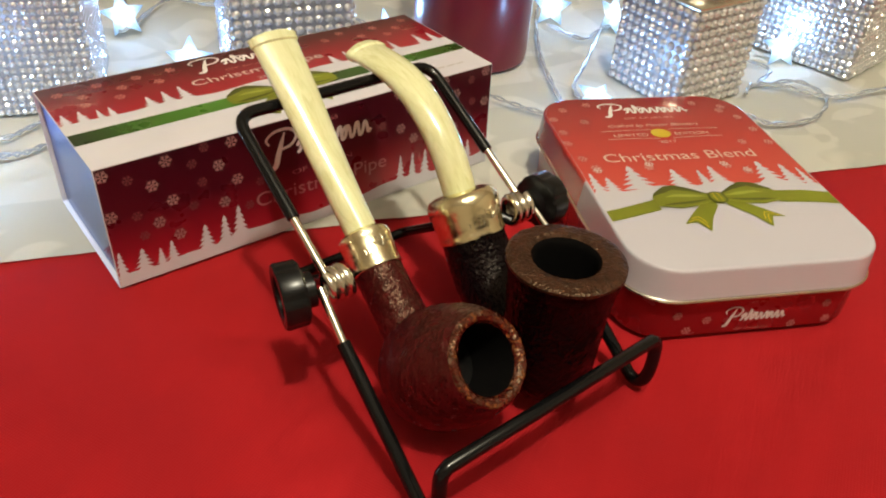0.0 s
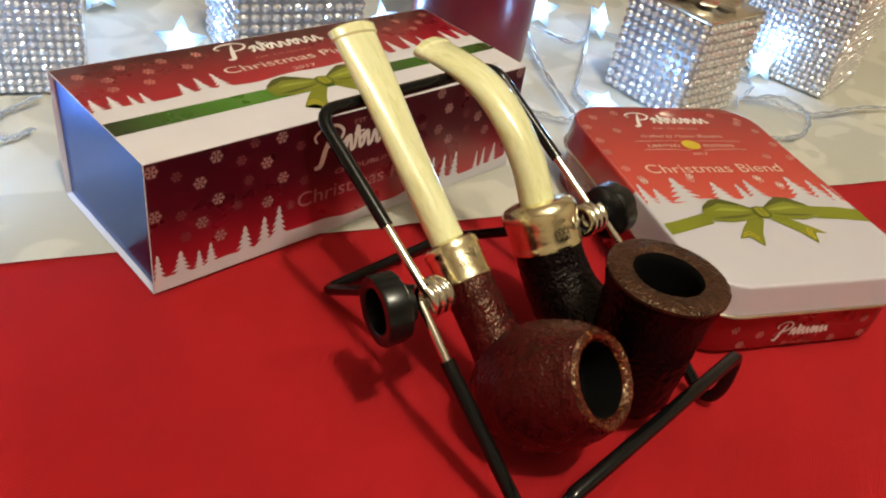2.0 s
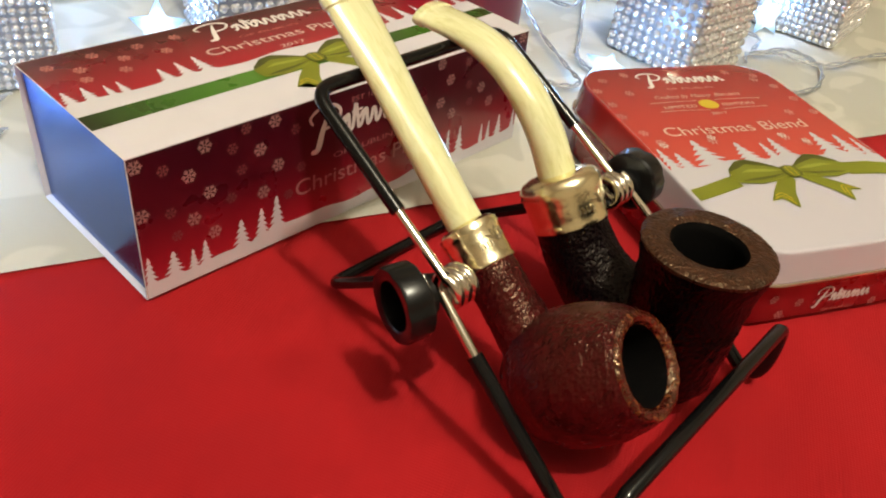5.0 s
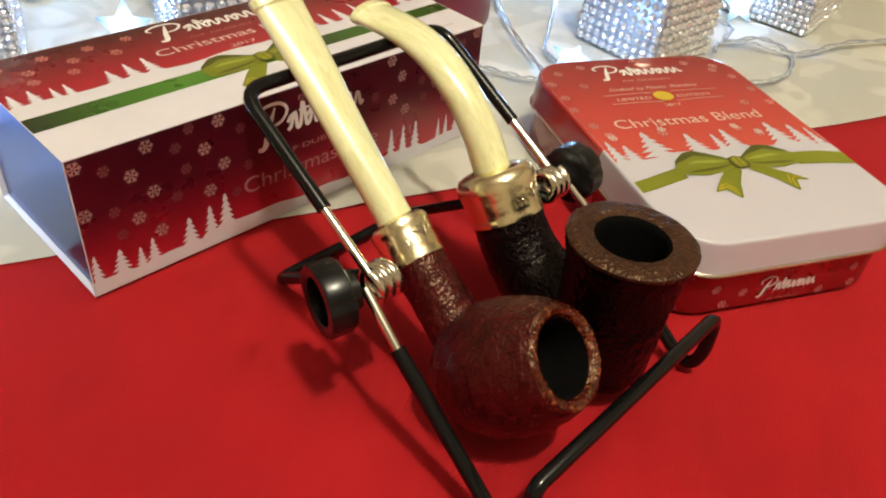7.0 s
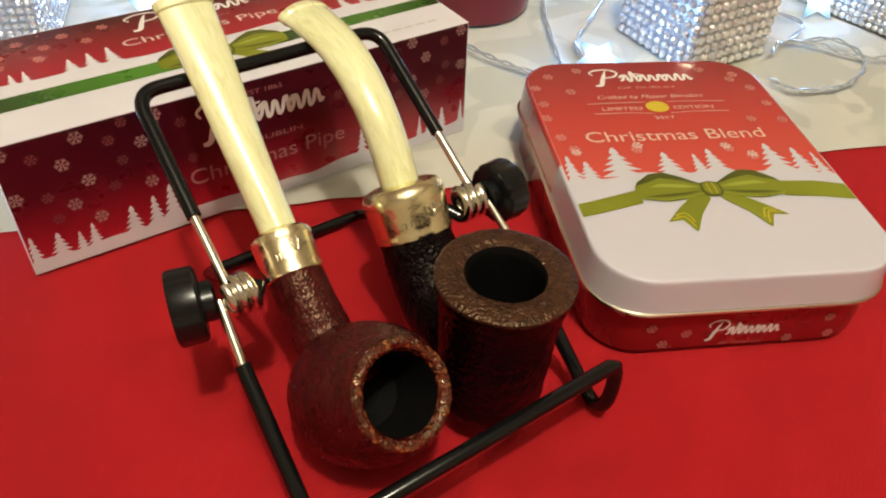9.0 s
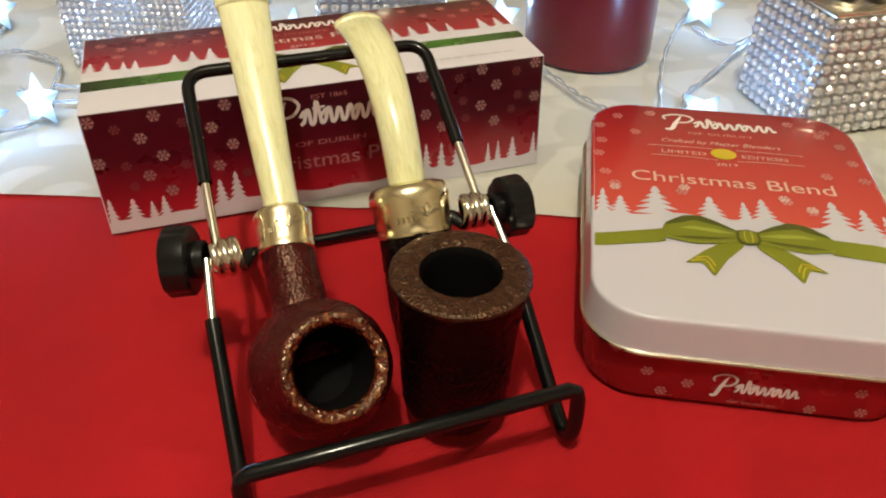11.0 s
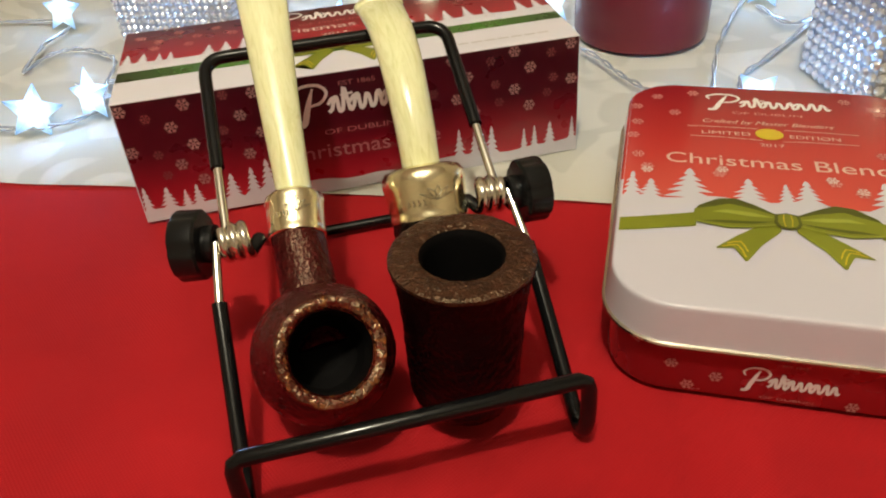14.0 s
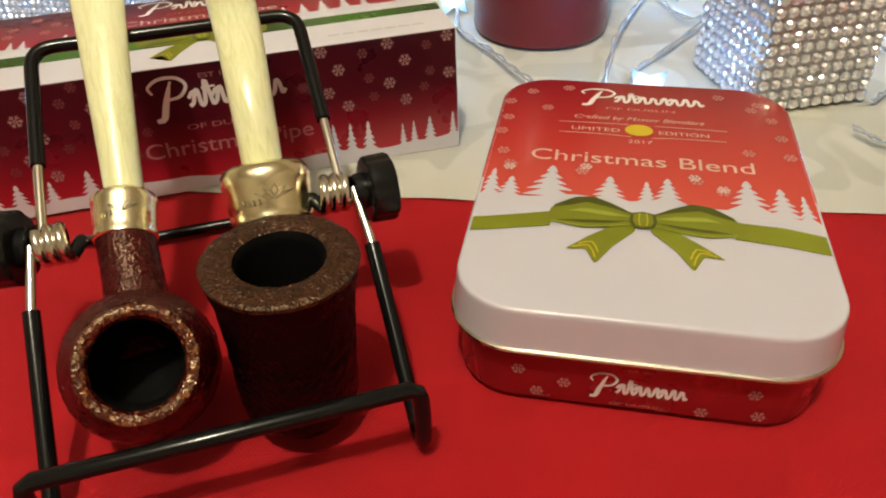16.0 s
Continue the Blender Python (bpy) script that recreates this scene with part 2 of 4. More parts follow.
def thing(name, m, label, category, group="", kind=""):
    ob = new(name)
    ob.empty_display_size = 0.01
    ob.matrix_world = m
    return tagged(ob, label, category, group, kind)


def loft(loops, cap0=True, cap1=True, closed=True):
    """A skin over loops of equal length."""
    bm = bmesh.new()
    rows = [[bm.verts.new(p) for p in lp] for lp in loops]
    n = len(rows[0])
    for a, b in zip(rows, rows[1:]):
        for i in range(n if closed else n - 1):
            j = (i + 1) % n
            bm.faces.new((a[i], a[j], b[j], b[i]))
    if cap0:
        bm.faces.new(rows[0][::-1])
    if cap1:
        bm.faces.new(rows[-1])
    bmesh.ops.recalc_face_normals(bm, faces=bm.faces)
    return bm


def smooth_path(pts, steps=8):
    """Catmull-Rom through the points."""
    pts = [Vector(p) for p in pts]
    ext = [2 * pts[0] - pts[1], *pts, 2 * pts[-1] - pts[-2]]
    out = []
    for i in range(1, len(ext) - 2):
        p0, p1, p2, p3 = ext[i - 1:i + 3]
        for s in range(steps):
            t = s / steps
            out.append(0.5 * ((2 * p1) + (p2 - p0) * t + (2 * p0 - 5 * p1 + 4 * p2 - p3) * t * t + (3 * p1 - p0 - 3 * p2 + p3) * t ** 3))
    out.append(pts[-1])
    return out


def filleted(pts, r, steps=6):
    """A polyline with rounded corners."""
    pts = [Vector(p) for p in pts]
    out = [pts[0]]
    for a, b, c in zip(pts, pts[1:], pts[2:]):
        d = min(r, (a - b).length * 0.49, (c - b).length * 0.49)
        p, q = b + (a - b).normalized() * d, b + (c - b).normalized() * d
        for s in range(steps + 1):
            t = s / steps
            out.append(p * (1 - t) ** 2 + b * 2 * t * (1 - t) + q * t * t)
    out.append(pts[-1])
    return out


def sweep(path, radius, n=14, wide=None, up=Vector((0, 0, 1))):
    """A tube along a path. radius, wide: numbers, or functions of 0..1 (thin and wide half axes)."""
    path = [Vector(p) for p in path]
    run = [0.0]
    for a, b in zip(path, path[1:]):
        run.append(run[-1] + (b - a).length)
    loops, side = [], None
    for i, p in enumerate(path):
        t = (path[min(i + 1, len(path) - 1)] - path[max(i - 1, 0)]).normalized()
        if side is None:
            side = t.cross(up)
            if side.length < 1e-4:
                side = t.cross(Vector((1, 0, 0)))
        side = (side - t * side.dot(t)).normalized()
        top = side.cross(t)
        f = run[i] / run[-1]
        ra = radius(f) if callable(radius) else radius
        rb = (wide(f) if callable(wide) else wide) if wide else ra
        loops.append([p + side * (rb * math.cos(2 * math.pi * k / n)) + top * (ra * math.sin(2 * math.pi * k / n)) for k in range(n)])
    return loft(loops)


def lathe(profile, n=48, lobes=0, depth=0.0, lobe_r=0.0):
    """(r, z) turned round z. lobes: scallops on what is wider than lobe_r."""
    loops = []
    for r, z in profile:
        lp = []
        for k in range(n):
            a = 2 * math.pi * k / n
            q = r
            if lobes and r > lobe_r:
                q = r - depth * max(0.0, math.cos(lobes * a)) ** 3
            lp.append(Vector((q * math.cos(a), q * math.sin(a), z)))
        loops.append(lp)
    return loft(loops, False, False)


def resample(profile, step):
    out = [profile[0]]
    for (r0, z0), (r1, z1) in zip(profile, profile[1:]):
        k = max(1, round(math.hypot(r1 - r0, z1 - z0) / step))
        out += [(r0 + (r1 - r0) * i / k, z0 + (z1 - z0) * i / k) for i in range(1, k + 1)]
    return out


def roughen(bm, size, amount, keep=None):
    """Uneven relief along the normals."""
    bm.normal_update()
    for v in bm.verts:
        if keep and keep(v.co):
            continue
        q = v.co / size
        v.co += v.normal * amount * (noise.noise(q) + 0.6 * noise.noise(q * 2.3))


def box(x0, x1, y0, y1, z0, z1, bevel=0.0, seg=2):
    bm = bmesh.new()
    bmesh.ops.create_cube(bm, size=1)
    for v in bm.verts:
        v.co = Vector(((x0 + x1) / 2 + v.co.x * (x1 - x0), (y0 + y1) / 2 + v.co.y * (y1 - y0), (z0 + z1) / 2 + v.co.z * (z1 - z0)))
    if bevel:
        bmesh.ops.bevel(bm, geom=bm.edges[:], offset=bevel, segments=seg, affect="EDGES", profile=0.5)
    return bm


def axis_matrix(base, direction, x_hint=Vector((1, 0, 0))):
    """z along the direction."""
    z = Vector(direction).normalized()
    y = z.cross(x_hint).normalized()
    x = y.cross(z)
    m = Matrix((x, y, z)).transposed().to_4x4()
    m.translation = base
    return m


def moved(bm, m):
    bmesh.ops.transform(bm, matrix=m, verts=bm.verts)
    return bm


# ---- flat print: shapes drawn in millimetres and laid on a face ----


def face_front(x, z, lift):
    return Vector((x / 1000, LEAN * z / 1000 - lift, z / 1000))


def face_top(height):
    return lambda x, y, lift: Vector((x / 1000, y / 1000, height + lift))


def flat(points, put, lift):
    bm = bmesh.new()
    bm.faces.new([bm.verts.new(put(x, y, lift)) for x, y in points])
    bmesh.ops.triangulate(bm, faces=bm.faces[:])
    return bm


def join(bms):
    out = bmesh.new()
    for b in bms:
        me = bpy.data.meshes.new("tmp")
        b.to_mesh(me)
        b.free()
        out.from_mesh(me)
        bpy.data.meshes.remove(me)
    return out


def stroke(points, width, put, lift, steps=6):
    """A ribbon of ink along a smooth line; width: a number or a function of 0..1."""
    path = smooth_path([(x, y, 0) for x, y in points], steps)
    left, right = [], []
    for i, p in enumerate(path):
        t = (path[min(i + 1, len(path) - 1)] - path[max(i - 1, 0)]).normalized()
        w = (width(i / (len(path) - 1)) if callable(width) else width) / 2
        left.append((p.x - t.y * w, p.y + t.x * w))
        right.append((p.x + t.y * w, p.y - t.x * w))
    bm = bmesh.new()
    a = [bm.verts.new(put(x, y, lift)) for x, y in left]
    b = [bm.verts.new(put(x, y, lift)) for x, y in right]
    for i in range(len(a) - 1):
        bm.faces.new((b[i], b[i + 1], a[i + 1], a[i]))
    return bm


def words(name, text, size, put, lift, x, y, material, parent, width=None, turn=0.0, shear=0.0, label=""):
    """Lettering with the built-in font, centred at x, y; size and width in millimetres."""
    cu = bpy.data.curves.new(name, "FONT")
    cu.body, cu.size, cu.align_x, cu.align_y, cu.shear = text, 1.0, "CENTER", "CENTER", shear
    ob = bpy.data.objects.new(name, cu)
    scene.collection.objects.link(ob)
    bpy.context.view_layer.update()
    me = bpy.data.meshes.new_from_object(ob.evaluated_get(bpy.context.evaluated_depsgraph_get()))
    bpy.data.objects.remove(ob)
    xs = [v.co.x for v in me.vertices]
    ys = [v.co.y for v in me.vertices]
    sx = (width / (max(xs) - min(xs))) if width else size
    cx, cy = (max(xs) + min(xs)) / 2, (max(ys) + min(ys)) / 2
    for v in me.vertices:
        px, py = (v.co.x - cx) * sx, (v.co.y - cy) * size
        v.co = put(x + px * math.cos(turn) - py * math.sin(turn), y + px * math.sin(turn) + py * math.cos(turn), lift)
    me.name = name
    me.materials.clear()
    me.materials.append(material)
    o = new(name, me)
    o.parent = parent
    return tagged(o, label)


def fir(x, base, h, w, rng):
    """The outline of a snowy fir, from its left foot to its right foot."""
    tiers = 5
    left = []
    for i in range(tiers):
        f0, f1 = i / tiers, (i + 1) / tiers
        out = w / 2 * (1 - f0) ** 0.85 * rng.uniform(0.82, 1.0)
        inn = w / 2 * (1 - f1) ** 0.9 * 0.34
        left += [(-out, base + h * (0.06 + 0.92 * f0)), (-inn, base + h * (0.10 + 0.88 * f1) - h * 0.02)]
    left[-1] = (-0.05 * w, base + h * 0.95)
    right = [(-px * rng.uniform(0.86, 1.0), py + h * rng.uniform(-0.012, 0.012)) for px, py in left[::-1]]
    return [(x + px, py) for px, py in left] + [(x, base + h)] + [(x + px, py) for px, py in right]


def snow_strip(x0, x1, ground, floor, put, lift, body):
    """A printed strip of snow up to the ground line."""
    n = int((x1 - x0) / 1.5)
    top = [(x0 + (x1 - x0) * i / n, ground(x0 + (x1 - x0) * i / n)) for i in range(n + 1)]
    strips = [flat([(a, floor), (b, floor), (b, h1), (a, h0)], put, lift) for (a, h0), (b, h1) in zip(top, top[1:])]
    part("snow_print", join(strips), CARD, body, "white printed snow", smooth=False)


def plant_firs(firs, ground, x0, x1, put, lift, body, seed):
    """Printed white firs, each a piece of its own."""
    rng = random.Random(seed)
    for i, (x, h, w) in enumerate(firs):
        pts = [(min(max(px, x0), x1), py) for px, py in fir(x, ground(x) - 1.2, h + 1.2, w * 1.18, rng)]
        part("fir_print", flat(pts, put, lift + 0.00003 * (i % 3)), CARD, body, smooth=False)


def snowflake_mesh(name, put, size, material):
    """A six-armed snowflake of thin bars."""
    bars = []
    for k in range(6):
        c, s = math.cos(k * math.pi / 3), math.sin(k * math.pi / 3)
        segs = [((0.05, 0), (0.5, 0))] + [((0.26, 0), (0.40, 0.15)), ((0.26, 0), (0.40, -0.15))]
        for (ax, ay), (bx, by) in segs:
            p, q = (size * (ax * c - ay * s), size * (ax * s + ay * c)), (size * (bx * c - by * s), size * (bx * s + by * c))
            bars.append(stroke([p, q], size * 0.085, put, 0.0, 1))
    bm = join(bars)
    me = bpy.data.meshes.new(name)
    bm.to_mesh(me)
    bm.free()
    me.materials.append(material)
    return me


def scatter_flakes(mesh, spots, put, lift, parent):
    for x, y in spots:
        ob = new("snowflake", mesh)
        ob.parent = parent
        ob.location = put(x, y, lift)


def script_mark(put, lift, x, y, w, h, material, parent, rise=0.0):
    """The maker's mark as a plain looped shape and a row of slanted waves."""
    def at(a, b):
        return (x + a * w, y + b * h + a * w * rise)
    thick = lambda f: h * (0.05 + 0.09 * math.sin(math.pi * min(1.0, 0.12 + f)))
    bars = [stroke([at(0.045, -0.44), at(0.10, -0.40), at(0.135, -0.10), at(0.175, 0.22), at(0.20, 0.40)], thick, put, lift, 5),
            stroke([at(0.06, 0.16), at(0.04, 0.32), at(0.12, 0.47), at(0.24, 0.46), at(0.30, 0.28), at(0.25, 0.06), at(0.16, 0.0)], lambda f: h * (0.045 + 0.085 * f * (1.2 - f)), put, lift + 0.00003, 6)]
    # a run of joined slanted waves in the place of the small writing
    wave = []
    for i in range(8):
        q = 0.30 + 0.084 * i
        wave += [at(q, -0.20), at(q + 0.030, -0.12), at(q + 0.048, 0.34 if i == 1 else 0.10), at(q + 0.070, 0.05 if i % 2 else 0.12)]
    wave += [at(0.975, -0.18), at(1.0, -0.10)]
    bars.append(stroke(wave, lambda f: 0.088 * h, put, lift + 0.00006, 4))
    bars += [stroke([at(0.30 + 0.084 * i, -0.02), at(0.335 + 0.084 * i, 0.12), at(0.355 + 0.084 * i, 0.0)], 0.075 * h, put, lift + 0.00009, 4) for i in (0, 2, 5)]
    bars.append(stroke([at(0.40, 0.17), at(0.50, 0.19)], 0.05 * h, put, lift + 0.00012, 2))
    bm = join(bars)
    return part("maker_mark", bm, material, parent, "pale ink loop and waves", smooth=False)


# ---- table, cloths and room ----


def cloth_sheet(x0, x1, y0, y1, step, height, skew=None):
    nx, ny = max(2, int((x1 - x0) / step)), max(2, int((y1 - y0) / step))
    bm = bmesh.new()
    grid = []
    for j in range(ny + 1):
        row = []
        for i in range(nx + 1):
            x, y = x0 + (x1 - x0) * i / nx, y0 + (y1 - y0) * j / ny
            if skew:
                x, y = skew(i / nx, j / ny)
            row.append(bm.verts.new((x, y, height(x, y))))
        grid.append(row)
    for j in range(ny):
        for i in range(nx):
            bm.faces.new((grid[j][i], grid[j][i + 1], grid[j + 1][i + 1], grid[j + 1][i]))
    return bm


def thicken(bm, t):
    bmesh.ops.solidify(bm, geom=bm.faces[:], thickness=t)
    return bm


def build_setting():
    room = part("floor", box(-2.2, 2.2, -2.4, 2.0, -0.80, -0.75), WOOD)
    tagged(room, "brown oak floorboards under the table", "floor", kind="structure")
    for name, b in (("wall_north", (-2.2, 2.2, 2.0, 2.1)), ("wall_south", (-2.2, 2.2, -2.5, -2.4)), ("wall_west", (-2.3, -2.2, -2.4, 2.0)), ("wall_east", (2.2, 2.3, -2.4, 2.0))):
        tagged(part(name, box(*b, -0.80, 1.70), PLASTER), "plain warm beige painted wall", "wall", kind="structure")
    tagged(part("ceiling", box(-2.3, 2.3, -2.5, 2.1, 1.70, 1.80), CEILING), "plain off-white painted ceiling", "ceiling", kind="structure")

    turn = pose(0, 0, 0, 0, 0, 20)
    table = thing("table", turn @ pose(0.1, 0.25, -0.75), "dark wooden table under the red cloth", "table")
    part("tabletop", box(-0.80, 0.80, -0.50, 0.50, 0.722, 0.7475, 0.004), WOOD, table)
    for sx in (-1, 1):
        for sy in (-1, 1):
            part("leg", box(sx * 0.74 - 0.035, sx * 0.74 + 0.035, sy * 0.44 - 0.035, sy * 0.44 + 0.035, 0.0, 0.722, 0.004), WOOD, table)

    def ripple(x, y):
        return -0.0003 + 0.0003 * noise.noise((x * 14, y * 14, 0.3))
    bm = cloth_sheet(-0.82, 0.82, -0.52, 0.52, 0.02, ripple)
    bm2 = moved(thicken(bm, 0.0012), turn @ pose(0.1, 0.25, -0.0004))
    tagged(part("tablecloth", bm2, RED_CLOTH), "plain red woven cotton tablecloth lying flat on the table", "tablecloth")

    near0, near1 = Vector((-0.60, 0.0333)), Vector((0.62, 0.5425))
    far0, far1 = Vector((-0.60, 0.348)), Vector((0.62, 0.812))

    def place(f, g):
        a, b = near0.lerp(near1, f), far0.lerp(far1, f)
        p = a.lerp(b, g)
        return p.x, p.y + (0.0012 * noise.noise((f * 40, 0, 0)) if g < 0.01 else 0)

    def folds(x, y):
        ax, ay = x + 0.0685, y - 0.2300
        s, n = ax * 0.7193 + ay * 0.6947, ax * 0.6947 - ay * 0.7193
        crease = 0.0026 * math.exp(-((n - 0.008 - 0.002 * math.sin(s * 140)) / 0.004) ** 2) / (1 + math.exp((0.095 - s) * 260)) / (1 + math.exp((s - 0.150) * 260))
        return crease + 0.0004 + 0.0004 * noise.noise((x * 25, y * 25, 1.7)) + 0.0003 * noise.noise((x * 70, y * 70, 3.1))
    bm = cloth_sheet(0, 1.2, 0, 0.3, 0.0045, folds, place)
    tagged(part("table_runner", thicken(bm, 0.0007), RUNNER), "cream white damask table runner across the red cloth", "table runner")


# ---- the gift sleeve ----

BL, BD, BH = 0.1648, 0.0640, 0.0463
LEAN = 0.043  # the sleeve sags backwards a little


def build_sleeve():
    ob = thing("pipe_box", pose(-0.0685, 0.2300, 0.0006, 0, 0, 44), "open-ended dark red cardboard pipe box with snowy fir print", "gift box")
    th = 0.0009

    def ring(x, inset):
        return [(x, y + LEAN * z, z) for y, z in ((inset, inset), (BD - inset, inset), (BD - inset, BH - inset), (inset, BH - inset))]
    loops = [ring(0.0, 0.0), ring(BL, 0.0), ring(BL, th), ring(0.0012, th)]
    bm = loft(loops, False, False)
    a = [v for v in bm.verts]
    # the open end's card edge
    for i in range(4):
        j = (i + 1) % 4
        bm.faces.new((a[i], a[12 + i], a[12 + j], a[j]))
    bmesh.ops.recalc_face_normals(bm, faces=bm.faces)
    for f in bm.faces:
        c = f.calc_center_median()
        f.material_index = 1 if (th * 0.5 < c.y < BD - th * 0.5 and th * 0.5 < c.z < BH - th * 0.5 and 0.01 < c.x < BL - 0.01) else 0
    body = part("sleeve", bm, [CARD, CARD_IN], ob, smooth=False)
    sag = Matrix(((1, 0, 0, 0), (0, 1, LEAN, 0), (0, 0, 1, 0), (0, 0, 0, 1)))
    part("end_panel", moved(box(0.0016, 0.0024, th, BD - th, th, BH - th), sag), PANEL, ob, "dark blue glossy end panel", smooth=False)
    part("end_flap", moved(box(BL - 0.004, BL - 0.003, th, BD - th, th, BH - th), sag), CARD_IN, ob, smooth=False)

    # front print
    L, Hh = BL * 1000, BH * 1000
    part("front_print", flat([(0.35, 0.35), (L - 0.3, 0.35), (L - 0.3, Hh - 0.3), (0.35, Hh - 0.3)], face_front, 0.00005), PRINT_FRONT, body, "maroon to red printed panel", smooth=False)

    def ground(x):
        return 4.7 + 1.6 * math.exp(-((x - 54) / 14) ** 2) + 1.9 * math.exp(-((x - 116) / 9) ** 2) + 1.3 * math.exp(-((x - 163) / 10) ** 2) + 0.4 * math.sin(x * 0.31)
    firs = [(2.0, 9.4, 5.4), (9.6, 8.4, 7.2), (15.8, 6.8, 4.4), (20.0, 7.8, 5.6), (32.6, 9.8, 7.6), (40.0, 10.4, 6.8), (45.8, 11.6, 7.4), (117.8, 10.8, 5), (123.9, 10.6, 4.8), (130.5, 11.2, 6), (143.3, 8.2, 3.6), (147.5, 8.4, 3.6), (153.7, 9.2, 6), (162.6, 9.0, 3.6)]
    snow_strip(0.4, L - 0.35, ground, 0.4, face_front, 0.00010, body)
    plant_firs(firs, ground, 0.4, L - 0.35, face_front, 0.00014, body, 3)
    near = [(23.0, 42.8), (17.3, 35.3), (23.2, 27.9), (17.4, 21.0), (23.6, 13.9), (40.8, 35.8), (46.4, 43.4), (47.0, 28.5), (41.2, 20.9), (2.3, 43.2), (2.3, 28.0), (116.9, 44), (122.2, 36.9), (140.0, 44), (145.9, 37.2), (139.8, 29.5), (145.4, 22.3), (161.4, 44), (161.8, 30.3), (117.9, 28.9), (124.3, 23.1)]
    faint = [(9.9, 39.6), (31.6, 39.1), (34.2, 31.3), (10.6, 25.8), (30.1, 23.2), (11.7, 17.6), (53.8, 38.5), (36.5, 44), (131.1, 41.6), (132.6, 32.4), (153.9, 41.6), (154.8, 31.9), (152.4, 26.3), (133.8, 25.3), (109.3, 32.4), (55.6, 24.8), (50.4, 16.6)]
    scatter_flakes(snowflake_mesh("flake_bright", face_front, 4.6, FLAKE_INK), near, face_front, 0.00012, body)
    scatter_flakes(snowflake_mesh("flake_faint", face_front, 3.8, FAINT_INK), faint, face_front, 0.00012, body)
    script_mark(face_front, 0.00012, 57.5, 35.0, 46.0, 16.0, WHITE_INK, body)
    words("est_line", "EST 1865", 2.4, face_front, 0.00012, 82.4, 42.0, PINK_INK, body, 13.0)
    words("town_line", "OF DUBLIN", 2.7, face_front, 0.00012, 81.6, 24.3, PINK_INK, body, 26.0)
    words("title", "Christmas Pipe", 8.2, face_front, 0.00012, 82.0, 16.2, PINK_INK, body, 57.5)

    # top print

    def put(x, y, lift):
        return Vector((x / 1000, y / 1000 + LEAN * BH, BH + lift))
    D = BD * 1000
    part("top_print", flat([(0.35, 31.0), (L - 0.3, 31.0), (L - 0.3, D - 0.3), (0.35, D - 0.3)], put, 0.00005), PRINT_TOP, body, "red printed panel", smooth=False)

    def ridge(x):
        return 32.4 + 0.5 * math.sin(x * 0.2) - 0.9 * math.exp(-((x - 60) / 12) ** 2)
    firs = [(2.9, 8, 5), (8.6, 7.6, 5.5), (14.4, 6.2, 3.4), (18.5, 6.8, 4), (32.4, 7.6, 6), (38.8, 8.6, 5.4), (45.4, 10.4, 6), (109.0, 7.5, 5.5), (116.2, 9, 5), (123.5, 9.5, 6), (131.7, 10, 5), (139.0, 8.0, 4), (153.0, 9.8, 6), (159.7, 8.0, 5)]
    snow_strip(0.4, L - 0.35, ridge, 30.9, put, 0.00010, body)
    plant_firs(firs, ridge, 0.4, L - 0.35, put, 0.00014, body, 5)
    part("ribbon_print", flat([(0.3, 17.0), (L - 0.3, 18.6), (L - 0.3, 25.3), (0.3, 25.2)], put, 0.00005), GREEN, body, "green printed ribbon band", smooth=False)
    bow_print(put, 0.00012, 79.0, 22.4, 0.92, body)
    flakes = [(6.2, 56), (13.5, 50.5), (20.7, 57.5), (27.9, 51.5), (35.2, 57), (41.4, 50), (24.8, 44.5), (12.4, 44.0), (48.6, 57.5), (115.9, 54), (125.2, 58), (132.5, 51), (141.8, 56.5), (151.1, 52), (158.4, 58), (143.9, 47.5)]
    scatter_flakes(snowflake_mesh("flake_top", put, 4.2, FAINT_RED), flakes, lambda x, y, z: Vector((x / 1000, y / 1000, z)), 0.0002, body)
    script_mark(put, 0.00012, 55.0, 55.0, 46.0, 13.0, WHITE_INK, body)
    words("town_line", "OF DUBLIN", 1.8, put, 0.00012, 79.0, 47.6, FAINT_RED, body, 24.0)
    words("title", "Christmas Pipe", 6.6, put, 0.00012, 79.0, 41.4, SILVER_INK, body, 56.0)
    words("year", "2017", 2.8, put, 0.00012, 79.6, 35.0, SILVER_INK, body, 10.0)
    for i in range(7):
        part("unreadable_line", flat([(121 + i * 5.0, 6.6), (125.0 + i * 5.0, 6.6), (125.0 + i * 5.0, 7.6), (121 + i * 5.0, 7.6)], put, 0.0002), GREY_INK, body, "tiny grey printed line", smooth=False)
    return ob


